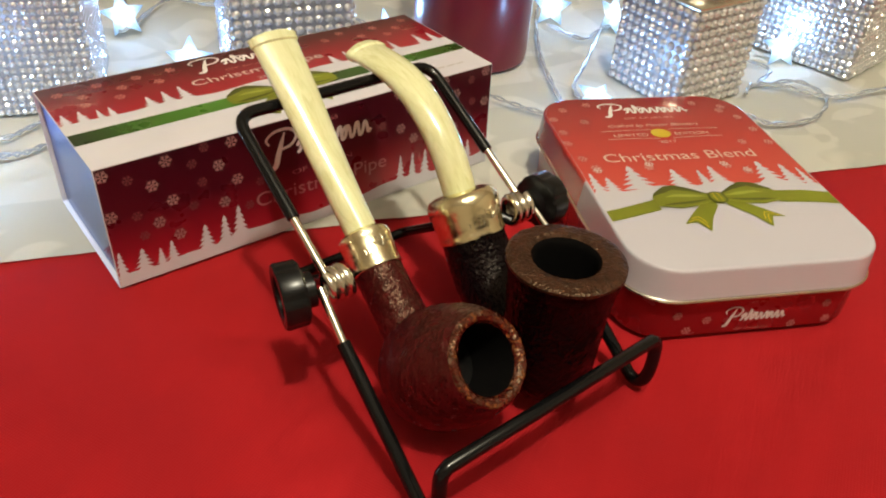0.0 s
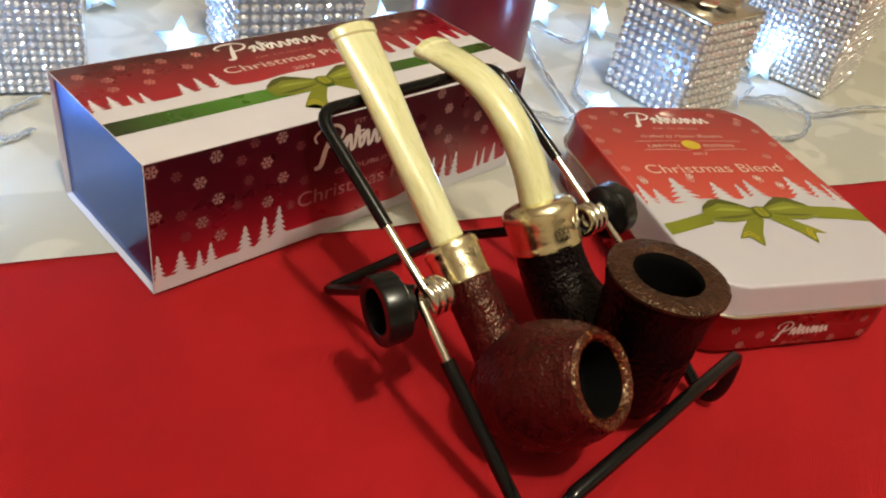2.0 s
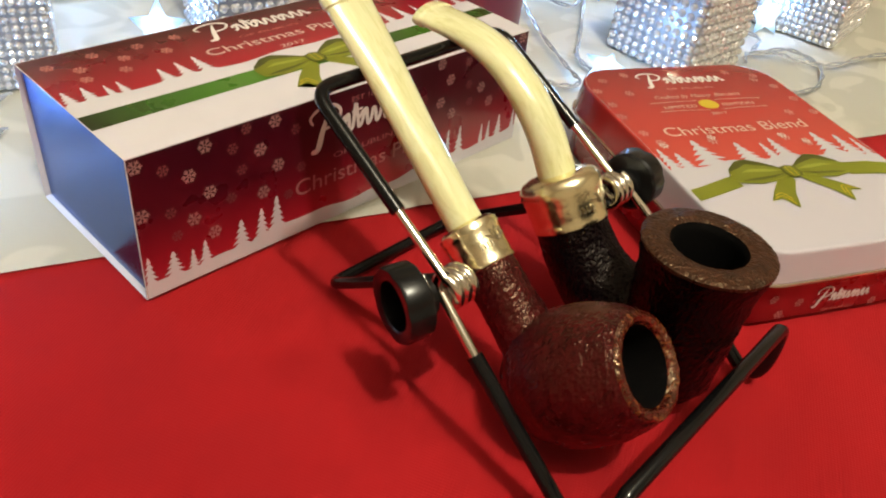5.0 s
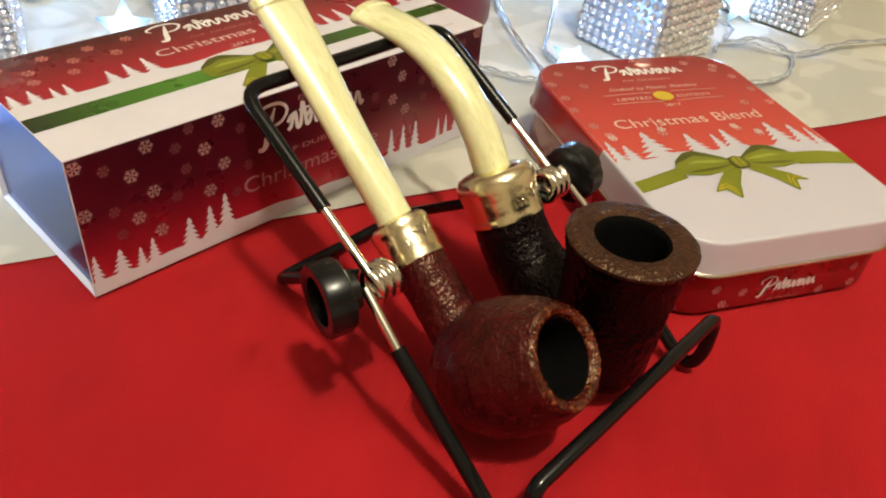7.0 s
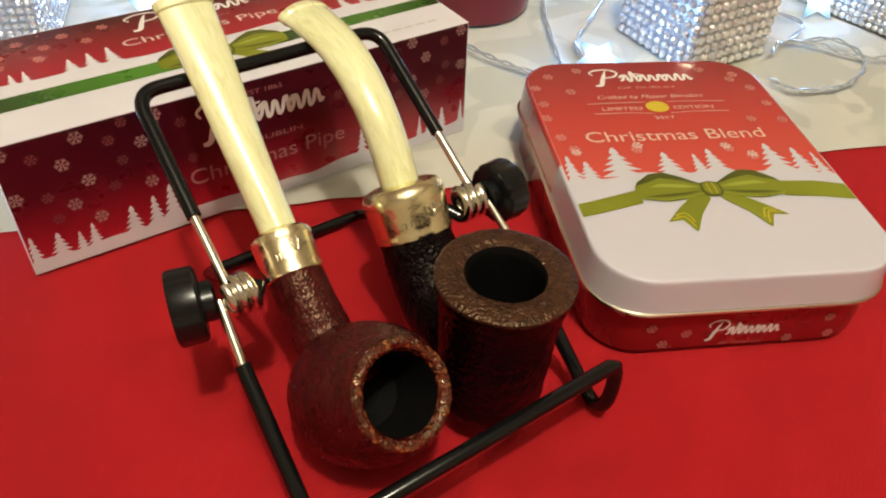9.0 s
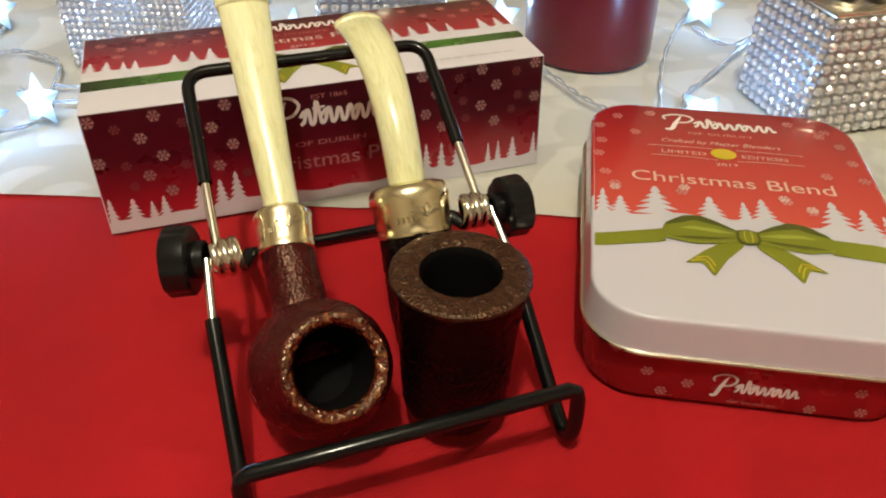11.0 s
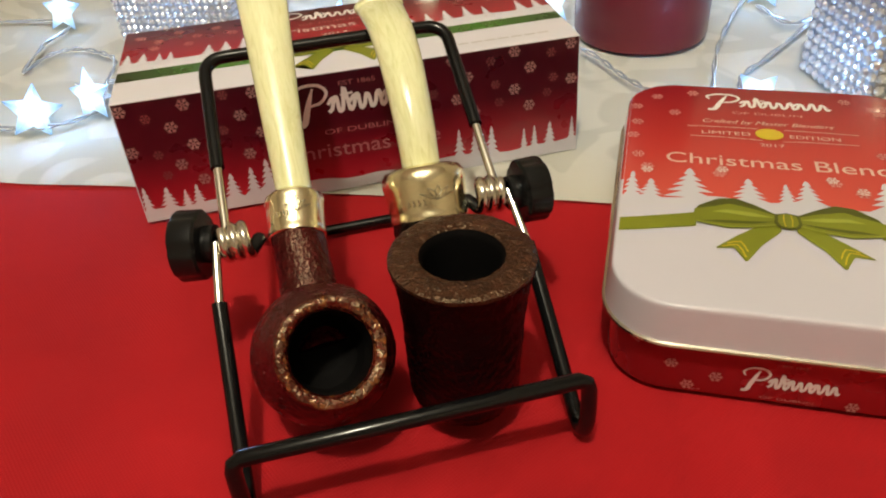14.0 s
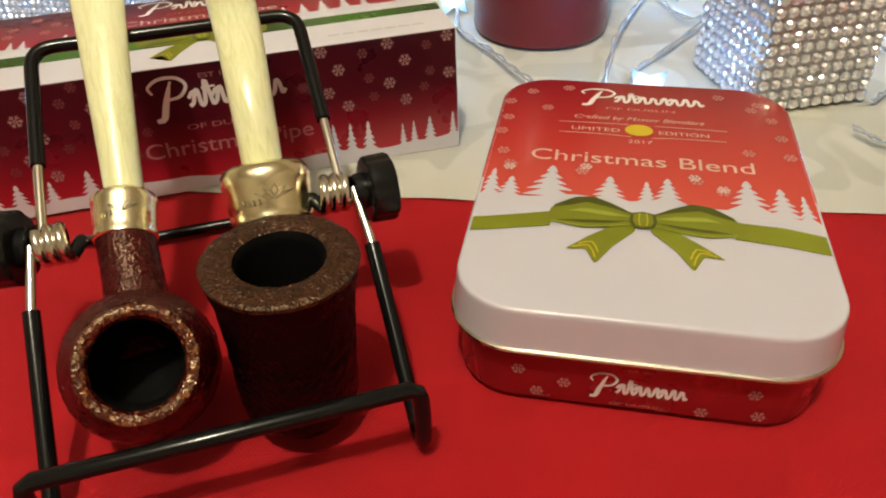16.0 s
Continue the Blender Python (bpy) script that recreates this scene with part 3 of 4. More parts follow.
def bow_print(put, lift, x, y, k, parent, tails=True):
    """A ribbon bow printed flat, in several greens."""
    def at(pts):
        return [(x + px * k, y + py * k) for px, py in pts]

    def lay(name, pts, mat, up, label=""):
        part(name, flat(at(smooth_closed(pts)), put, lift + up), mat, parent, label, smooth=False)
    if tails:
        lay("bow_tail", [(-2, -1.5), (-7, -2.5), (-14, -9), (-19.5, -15.0), (-14.5, -14.2), (-11.8, -20.0), (-7.5, -12), (-2, -5)], OLIVE, 0.0)
        lay("bow_tail", [(2, -1.5), (7, -2.5), (14, -8.5), (20.0, -14.0), (14.8, -13.4), (12.0, -19.6), (8, -12), (2, -5)], OLIVE, 0.0)
        for pts in ([(-17.6, -14.0), (-13.6, -12.8), (-11.8, -17.8)], [(17.9, -13.0), (13.8, -12.0), (12.0, -17.2)], [(-16.2, -12.4), (-12.8, -11.2), (-11.2, -15.4)], [(16.4, -11.5), (13.0, -10.6), (11.4, -14.8)]):
            part("bow_trim", stroke(at(pts), 0.42 * k, put, lift + 0.00005, 2), YELLOW_INK, parent, smooth=False)
    for s in (-1, 1):
        lay("bow_loop", [(s * px, py) for px, py in ((2.5, 2.6), (8, 6.6), (13, 9.4), (18, 8.6), (23.5, 4.2), (24.6, 0.0), (24.0, -3.8), (16, -4.4), (9, -3.8), (2.5, -2.4))], OLIVE_DARK, 0.00010)
        lay("bow_loop", [(s * px, py) for px, py in ((2.5, 2.0), (8, 4.4), (15, 6.4), (19, 4.4), (24.4, 2.6), (24.6, 0.0), (24.0, -3.8), (16, -5.6), (9, -4.6), (2.5, -2.6))], OLIVE, 0.00016)
        lay("bow_fold", [(s * px, py) for px, py in ((3, 0.9), (9, 2.6), (16, 3.2), (20, 1.6), (15, 1.5), (9, 0.7))], OLIVE_LIGHT, 0.00022)
        lay("bow_fold", [(s * px, py) for px, py in ((3, -0.8), (9, -1.6), (18, -2.2), (23, -3.2), (15, -3.4), (9, -2.7))], OLIVE_DARK, 0.00022)
        part("bow_trim", stroke(at([(s * 2.8, -2.2), (s * 9, -4.0), (s * 16, -4.9), (s * 23.6, -3.4)]), 0.3 * k, put, lift + 0.00028, 4), OLIVE_LIGHT, parent, smooth=False)
    lay("bow_knot", [(-3.2, 2.6), (0, 3.6), (3.2, 2.6), (3.6, -1.5), (2.6, -3.6), (0, -4.2), (-2.6, -3.6), (-3.6, -1.5)], OLIVE_DARK, 0.00034)
    lay("bow_knot", [(-2.4, 2.2), (0, 3.0), (2.4, 2.2), (2.7, -1.2), (1.9, -2.9), (0, -3.4), (-1.9, -2.9), (-2.7, -1.2)], OLIVE, 0.00040)
    for px in (-0.9, 0.9):
        part("bow_trim", stroke(at([(px, 2.6), (px * 1.25, -0.4), (px * 0.9, -3.0)]), 0.3 * k, put, lift + 0.00046, 3), YELLOW_INK, parent, smooth=False)


def smooth_closed(pts, steps=4):
    """Light rounding of a closed outline."""
    out = []
    n = len(pts)
    for i in range(n):
        a, b, c = pts[i - 1], pts[i], pts[(i + 1) % n]
        for t in (0.78, 0.92):
            out.append((a[0] + (b[0] - a[0]) * t, a[1] + (b[1] - a[1]) * t))
        out.append((b[0] * 0.92 + (a[0] + c[0]) * 0.04, b[1] * 0.92 + (a[1] + c[1]) * 0.04))
        for t in (0.08,):
            out.append((b[0] + (c[0] - b[0]) * t, b[1] + (c[1] - b[1]) * t))
    return out


# ---- the tobacco tin ----

TW, TD, TH = 0.0958, 0.1252, 0.0305


def rounded(w, d, r, z, n=10):
    out = []
    for cx, cy, a0 in ((1, 1, 0), (-1, 1, 90), (-1, -1, 180), (1, -1, 270)):
        for k in range(n + 1):
            a = radians(a0 + 90 * k / n)
            out.append(Vector((cx * (w / 2 - r) + r * math.cos(a), cy * (d / 2 - r) + r * math.sin(a), z)))
    full = []
    for k, p in enumerate(out):
        q = out[(k + 1) % len(out)]
        full.append(p)
        if (k + 1) % (n + 1) == 0:
            full += [p.lerp(q, i / 16) for i in range(1, 16)]
    return full


def build_tin():
    ob = thing("tobacco_tin", pose(0.1304, 0.3045, 0.0006, 0, 0, 17.4), "closed rounded red and white tobacco tin with green bow print", "tin")
    R = 0.0185

    def lp(inset, z):
        return rounded(TW - 2 * inset, TD - 2 * inset, R - inset, z)
    part("base", loft([lp(0.0042, 0.0), lp(0.0033, 0.0004), lp(0.0029, 0.0012), lp(0.0028, 0.0186)]), TIN_BASE, ob, "red printed tin base")
    part("rolled_edge", loft([lp(0.0026, 0.0178), lp(0.0004, 0.0179), lp(0.0, 0.0184), lp(0.0002, 0.0189), lp(0.0009, 0.0192)]), TIN_METAL, ob, "bare metal rolled edge")
    bm = loft([lp(0.0008, 0.0186), lp(0.0009, 0.0194), lp(0.0010, 0.0204), lp(0.0012, 0.0225), lp(0.0017, 0.0280), lp(0.00178, 0.0289), lp(0.0019, 0.0298), lp(0.0021, 0.0302), lp(0.0024, 0.03045), lp(0.0028, TH), lp(0.0036, TH), lp(0.0045, TH)])
    for f in bm.faces:
        c = f.calc_center_median()
        f.material_index = 1 if (c.y > -0.006 and abs(c.z - TH) > 1e-5) else 0
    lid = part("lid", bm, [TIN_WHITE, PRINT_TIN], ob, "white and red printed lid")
    put0 = face_top(TH)
    ox, oy = -0.45, -2.05

    def put(x, y, lift):
        return put0(x + ox, y + oy, lift)
    w, d, r = TW * 1000 / 2 - 2.9, TD * 1000 / 2 - 2.9, R * 1000 - 2.9

    def ground(x):
        return -9.5 - 3.5 * (abs(x) / 46) ** 3 + 0.8 * math.sin(x * 0.25)
    firs = [(-42.0, 13, 6.5), (-36.6, 9.5, 7.5), (-25.4, 15.5, 12.5), (-8.9, 12, 10.5), (1.2, 9.5, 5.5), (7.0, 11.5, 8.5), (28.4, 14.5, 11.0), (37.0, 13.0, 8.5), (42.6, 12.0, 4.5)]
    lo = [(-w - ox + 2 * w * i / 60, ground(-w - ox + 2 * w * i / 60)) for i in range(61)]
    rim = []
    for cx, a0 in ((1, 0), (-1, 90)):
        for k in range(11):
            a = radians(a0 + 9 * k)
            rim.append((cx * (w - r) + r * math.cos(a) - ox, (d - r) + r * math.sin(a) - oy))
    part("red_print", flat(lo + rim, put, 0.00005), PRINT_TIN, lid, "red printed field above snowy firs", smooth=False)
    rng = random.Random(8)
    for i, (x, h, wd) in enumerate(firs):
        pts = [(min(max(px, -w - ox), w - ox), py) for px, py in fir(x, ground(x) - 1.6, h + 1.6, wd * 1.3, rng)]
        part("fir_print", flat(pts, put, 0.00010 + 0.00003 * (i % 3)), TIN_WHITE, lid, smooth=False)
    part("ribbon_print", flat([(-w - ox, -23.6), (-40, -22.6), (-24, -18.0), (-24, -24.6), (-40, -28.8), (-w - ox, -29.8)], put, 0.00022), OLIVE, lid, "olive green printed ribbon", smooth=False)
    part("ribbon_print", flat([(23, -16.2), (36, -17.0), (w - ox, -19.4), (w - ox, -27.2), (36, -25.2), (23, -23.8)], put, 0.00022), OLIVE, lid, "olive green printed ribbon", smooth=False)
    bow_print(put, 0.00028, 0.0, -19.0, 1.0, lid)
    script_mark(put, 0.00012, -21.0, 50.4, 41.0, 12.5, WHITE_INK, lid)
    words("town_line", "OF DUBLIN", 2.2, put, 0.00012, -0.4, 43.2, FAINT_RED, lid, 22.0)
    words("craft_line", "Crafted by Master Blenders", 3.4, put, 0.00012, -0.8, 36.4, TIN_INK, lid, 40.5, 0.0, 0.35)
    words("limited_word", "LIMITED", 3.0, put, 0.00012, -14.0, 28.9, TIN_INK, lid, 15.0)
    words("edition_word", "EDITION", 3.0, put, 0.00012, 12.8, 28.9, TIN_INK, lid, 15.0)
    words("year", "2017", 2.6, put, 0.00012, -0.4, 22.6, TIN_INK, lid, 7.4)
    words("title", "Christmas Blend", 8.6, put, 0.00012, -0.4, 11.6, TIN_INK, lid, 64.0)
    part("gold_seal", flat([(-0.8 + 4.3 * math.cos(a * math.pi / 12), 29.4 + 3.6 * math.sin(a * math.pi / 12)) for a in range(24)], put, 0.0003), YELLOW_INK, lid, "gold printed seal", smooth=False)
    for s in (-1, 1):
        part("rule_line", stroke([(s * 4, 32.8), (s * 15, 32.7), (s * 26.0, 32.3)], 0.3, put, 0.0002), TIN_INK, lid, smooth=False)
        part("rule_line", stroke([(s * 25.2, 25.8), (s * 12, 25.9), (s * 3.0, 25.2)], 0.3, put, 0.0002), TIN_INK, lid, smooth=False)
    big = [(-42, 33), (-43, 24), (-42.5, 44), (-41, 12), (41.5, 30), (42.5, 19), (40, 41), (37, 51), (-36, 52), (-38, 5.0), (-17.0, 3.5), (15.0, 2.5), (21.8, -2.2), (34.5, 47.5), (-30, 41), (31, 20), (-24, 56), (25, 55)]
    scatter_flakes(snowflake_mesh("flake_lid", put0, 4.2, FAINT_RED), [(x + ox, y + oy) for x, y in big], lambda x, y, z: Vector((x / 1000, y / 1000, z)), 0.0002, lid)
    bright = [(-38.0, 3.0), (-16.0, 6.0), (14.5, 4.0), (22.0, -1.0)]
    scatter_flakes(snowflake_mesh("flake_lid_white", put0, 3.8, SILVER_INK), [(x + ox, y + oy) for x, y in bright], lambda x, y, z: Vector((x / 1000, y / 1000, z)), 0.00025, lid)

    # front side of the base
    yf = -TD / 2 + 0.0028

    def side(x, z, lift):
        return Vector((x / 1000, yf - lift, z / 1000))
    script_mark(side, 0.00015, -11.5, 8.0, 24.0, 9.0, WHITE_INK, ob)
    words("est_line", "EST 1865", 1.2, side, 0.00015, 1.0, 14.0, FAINT_RED, ob, 6.0)
    words("town_line", "OF DUBLIN", 1.2, side, 0.00015, 1.0, 2.2, FAINT_RED, ob, 13.0)
    me = snowflake_mesh("flake_side", lambda x, z, l: Vector((x / 1000, -l, z / 1000)), 3.6, FAINT_RED)
    scatter_flakes(me, [(-28.4, 10.5), (-23.6, 3.4), (16.5, 2.6), (27.6, 10.8), (-17, 7.4), (29.6, 3.6)], lambda x, z, l: Vector((x / 1000, yf - l, z / 1000)), 0.00015, ob)
    return ob


# ---- pipe stand and pipes, in one frame: x along the stand, v towards the viewer ----

STAND = pose(0.03914, 0.22406, 0.0006, 0, 0, 44.8)


def P(u, v, z):
    return Vector((u * 1.03, -v * 1.03, z))


def build_stand():
    ob = thing("pipe_stand", STAND, "folding wire pipe stand with black sleeves and knobs", "pipe stand")
    # upper frame
    path = filleted([P(-0.0355, 0.000, 0.041), P(-0.0350, -0.0505, 0.0690), P(0.0350, -0.0505, 0.0690), P(0.0355, 0.000, 0.041)], 0.0065)
    upper = part("upper_frame", sweep(path, 0.00125), CHROME, ob, "bright wire")
    path = filleted([P(-0.0353, -0.0187, 0.0514), P(-0.0350, -0.0505, 0.0690), P(0.0350, -0.0505, 0.0690), P(0.0353, -0.0187, 0.0514)], 0.0065)
    part("sleeve", sweep(path, 0.0019), BLACK, upper, "black plastic sleeve")
    # lower frame with its hooked front
    def lower_side(s):
        arm = [P(s * 0.0385, 0.000, 0.0405), P(s * 0.0398, 0.0130, 0.0314)]
        hook = smooth_path([P(s * 0.0402, 0.0400, 0.0104), P(s * 0.0403, 0.0462, 0.0056), P(s * 0.0403, 0.0508, 0.0026), P(s * 0.0403, 0.0542, 0.0036), P(s * 0.0403, 0.0558, 0.0080), P(s * 0.0403, 0.0561, 0.0140), P(s * 0.0402, 0.0558, 0.0195)], 5)
        turn = [P(s * 0.0396, 0.0556, 0.0218), P(s * 0.0380, 0.0554, 0.0230)]
        return arm + hook + turn
    a, b = lower_side(-1), lower_side(1)
    lower = part("lower_frame", sweep(a + b[::-1], 0.00125), CHROME, ob, "bright wire")
    part("sleeve", sweep(a[1:] + b[1:][::-1], 0.0020), BLACK, lower, "black plastic sleeve")
    # rear leg
    path = [P(-0.0311, 0.0018, 0.0360)] + filleted([P(-0.0280, -0.0020, 0.0380), P(-0.0270, -0.0500, 0.0018), P(0.0270, -0.0500, 0.0018), P(0.0280, -0.0020, 0.0380)], 0.005) + [P(0.0311, 0.0018, 0.0360)]
    rear = part("rear_leg", sweep(path, 0.0012), CHROME, ob, "bright wire")
    path = [P(-0.0304, 0.0009, 0.03645)] + path[1:-1] + [P(0.0304, 0.0009, 0.03645)]
    part("sleeve", sweep(path, 0.0018), BLACK, rear, "black plastic sleeve")
    for s in (-1, 1):
        turns = []
        for k in range(40):
            q = k / 16
            turns.append(P(s * (0.0366 - 0.0026 * q), -0.0006 + 0.0039 * math.sin(2 * math.pi * q), 0.0396 + 0.0039 * math.cos(2 * math.pi * q)))
        part("spring_coil", sweep(turns, 0.00145, 12), CHROME, ob, "bright wire coil")
        part("bolt", moved(lathe([(0.0, 0.0), (0.0023, 0.0), (0.0027, 0.0004), (0.0027, 0.0085), (0.0, 0.0085)], 24), axis_matrix(P(s * 0.0306, -0.0016 if s < 0 else 0.0, 0.0396), (s, 0, 0))), CHROME, ob, "bright threaded bolt")
        prof = [(0.0040, 0.0), (0.0048, 0.0004), (0.0048, 0.0030), (0.0082, 0.0033), (0.0089, 0.0040), (0.0091, 0.0096), (0.0087, 0.0104), (0.0066, 0.0105), (0.0059, 0.0100), (0.0054, 0.0052), (0.0, 0.0050)]
        if s < 0:
            prof = [(r * 1.06, z) for r, z in prof]
        m = axis_matrix(P(s * 0.0383, -0.0034 if s < 0 else -0.0002, 0.0380 if s < 0 else 0.0390), (s, 0.26 if s < 0 else 0.08, -0.06), Vector((0, 0, 1)))
        part("knob", moved(lathe(prof, 96, 6, 0.0004, 0.0078), m), KNOB, ob, "black lobed plastic knob")
    return ob


def ferrule(base, tip, prof, parent):
    base, tip = Vector(base), Vector(tip)
    m = axis_matrix(base, tip - base)
    band = part("ferrule", moved(lathe(resample(prof, 0.0012), 56), m), NICKEL, parent, "polished nickel band")
    # a small engraved spray and a row of stamps on the side that faces up
    a0 = -math.pi / 2 if (m.to_3x3() @ Vector((0, -1, 0))).z > 0 else math.pi / 2
    r = max(q for q, z in prof) - 0.00025

    def cut(name, pts, width):
        path = smooth_path([m @ Vector((r * math.cos(a), r * math.sin(a), z)) for a, z in pts], 4)
        part(name, sweep(path, width, 6), STAMP, band, "fine engraved line")
    for k in range(4):
        a = a0 - 0.62 + k * 0.13
        cut("stamped_mark", [(a, 0.0036), (a + 0.03, 0.0044), (a, 0.0052)], 0.00016)
    for lean, reach in ((-0.42, 0.0022), (-0.20, 0.0034), (0.05, 0.0038), (0.30, 0.0032), (0.48, 0.0020)):
        for bend in (-0.07, 0.07):
            cut("engraved_leaf", [(a0 + 0.12, 0.0046), (a0 + 0.12 + lean * 0.5 + bend, 0.0046 + reach * 0.6), (a0 + 0.12 + lean, 0.0046 + reach)], 0.00011)
    return band


def bowl_parts(name, prof, split, bore, top, axis, skin, rim_mat, parent, grain, amount, seg=112):
    """A bowl turned about its axis, top at the rim: outer skin, rim and bore as parts."""
    m = axis_matrix(top, axis)
    bm = lathe(resample(prof[:split], 0.0009), seg)
    roughen(bm, grain, amount)
    bowl = part(name, moved(bm, m), skin, parent)
    bm = lathe(resample(prof[split - 1:bore], 0.0006), seg)
    roughen(bm, grain * 0.8, amount * 0.8)
    part("rim", moved(bm, m), rim_mat, bowl)
    part("bore", moved(lathe(resample(prof[bore - 1:], 0.001), 64), m), CHAR, bowl, "charred black bore")
    return bowl


def build_red_pipe():
    ob = thing("tobacco_pipe", STAND, "reddish brown sandblasted bent pipe with straight cream stem", "tobacco pipe", "pipes on the stand")
    u = -0.0172
    prof = [(0.0, -0.0400), (0.0060, -0.0392), (0.0115, -0.0358), (0.0156, -0.0300), (0.0176, -0.0225), (0.0176, -0.0160), (0.0163, -0.0085), (0.0139, -0.0022), (0.0130, -0.0006),
            (0.0125, 0.0002), (0.0114, 0.0004), (0.0103, -0.0001), (0.0097, -0.0013), (0.0094, -0.0120), (0.0084, -0.0180), (0.0052, -0.0208), (0.0, -0.0215)]
    top = P(-0.0151, 0.0426, 0.0358)
    bowl_parts("bowl", prof, 9, 13, top, P(0.12, 0.71, 0.70), BRIAR_RED, RIM_GLINTS, ob, 0.0024, 0.00028)
    path = smooth_path([P(u - 0.0010, -0.0029, 0.0363), P(u - 0.0008, 0.0060, 0.0292), P(u - 0.0005, 0.0150, 0.0222), P(u + 0.0004, 0.0235, 0.0168)], 18)
    bm = sweep(path, lambda f: 0.0073 + 0.0034 * f ** 3, 48)
    roughen(bm, 0.0022, 0.00022)
    part("shank", bm, BRIAR_RED, ob, "sandblasted briar shank")
    ferrule(P(u - 0.0010, -0.0024, 0.0359), P(u, -0.0126, 0.0429), [(0.0070, -0.0004), (0.0078, 0.0), (0.0079, 0.0008), (0.0077, 0.0014), (0.0079, 0.0080), (0.0082, 0.0098), (0.0079, 0.0112), (0.0068, 0.0121), (0.0048, 0.0124)], ob)
    path = smooth_path([P(u + 0.0002, -0.0118, 0.0422), P(u + 0.0006, -0.0300, 0.0575), P(u + 0.0012, -0.0470, 0.0720), P(u + 0.0016, -0.0632, 0.0850)], 44)
    thin = lambda f: 0.0050 - 0.0024 * f ** 0.8 + (0.0006 if f > 0.955 else 0.0)
    wide = lambda f: 0.0049 + 0.0027 * f ** 1.3 + (0.0005 if f > 0.955 else 0.0) - (0.0012 if f > 0.995 else 0)
    part("stem", sweep(path, thin, 36, wide), STEM, ob, "cream acrylic stem")
    return ob


def build_dark_pipe():
    ob = thing("tobacco_pipe", STAND, "dark brown sandblasted pipe with flared rim and bent cream stem", "tobacco pipe", "pipes on the stand")
    u = 0.0160
    prof = [(0.0, -0.0475), (0.0075, -0.0470), (0.0118, -0.0445), (0.0138, -0.0400), (0.0143, -0.0300), (0.0147, -0.0180), (0.0156, -0.0075), (0.0170, -0.0012),
            (0.0171, -0.0002), (0.0160, 0.0003), (0.0120, 0.0006), (0.0100, 0.0), (0.0094, -0.0016), (0.0092, -0.0180), (0.0080, -0.0245), (0.0, -0.0265)]
    top = P(0.0168, 0.0356, 0.0504)
    bowl_parts("bowl", prof, 8, 12, top, P(0.03, -0.02, 1.0), BRIAR_DARK, BRIAR_RIM, ob, 0.0026, 0.00034)
    path = smooth_path([P(u + 0.0012, -0.0023, 0.0345), P(u + 0.001, 0.0040, 0.0268), P(u + 0.0008, 0.0130, 0.0204), P(u + 0.0008, 0.0280, 0.0178)], 18)
    bm = sweep(path, lambda f: 0.0103 + 0.0026 * f ** 1.4, 48)
    roughen(bm, 0.0024, 0.0003)
    part("shank", bm, BRIAR_DARK, ob, "sandblasted briar shank")
    ferrule(P(u + 0.0013, -0.0020, 0.0340), P(u + 0.0015, -0.0101, 0.0455), [(0.0100, -0.0004), (0.0108, 0.0), (0.0109, 0.0010), (0.0107, 0.0016), (0.0113, 0.0080), (0.0117, 0.0104), (0.0115, 0.0124), (0.0104, 0.0140), (0.0082, 0.0148), (0.0060, 0.0150)], ob)
    path = smooth_path([P(u + 0.0015, -0.0094, 0.0446), P(u + 0.0018, -0.0165, 0.0550), P(u + 0.0020, -0.0245, 0.0630), P(u + 0.0022, -0.0350, 0.0694), P(u + 0.0022, -0.0470, 0.0726), P(u + 0.0020, -0.0640, 0.0730)], 28)
    thin = lambda f: 0.0056 - 0.0030 * f ** 1.1 + (0.0006 if f > 0.955 else 0.0)
    wide = lambda f: 0.0053 + 0.0020 * f ** 1.2 + (0.0005 if f > 0.955 else 0.0) - (0.0012 if f > 0.995 else 0)
    part("stem", sweep(path, thin, 36, wide), STEM, ob, "cream acrylic bent stem")
    return ob


# ---- decorations behind ----


def stone_mesh():
    """One faceted stone, flat side at z = 0, one unit across."""
    bm = lathe([(0.50, 0.0), (0.47, 0.14), (0.30, 0.32), (0.14, 0.38), (0.0, 0.38)], 8)
    me = bpy.data.meshes.new("rhinestone")
    bm.to_mesh(me)
    bm.free()
    me.materials.append(RHINE)
    return me


STONE = stone_mesh()


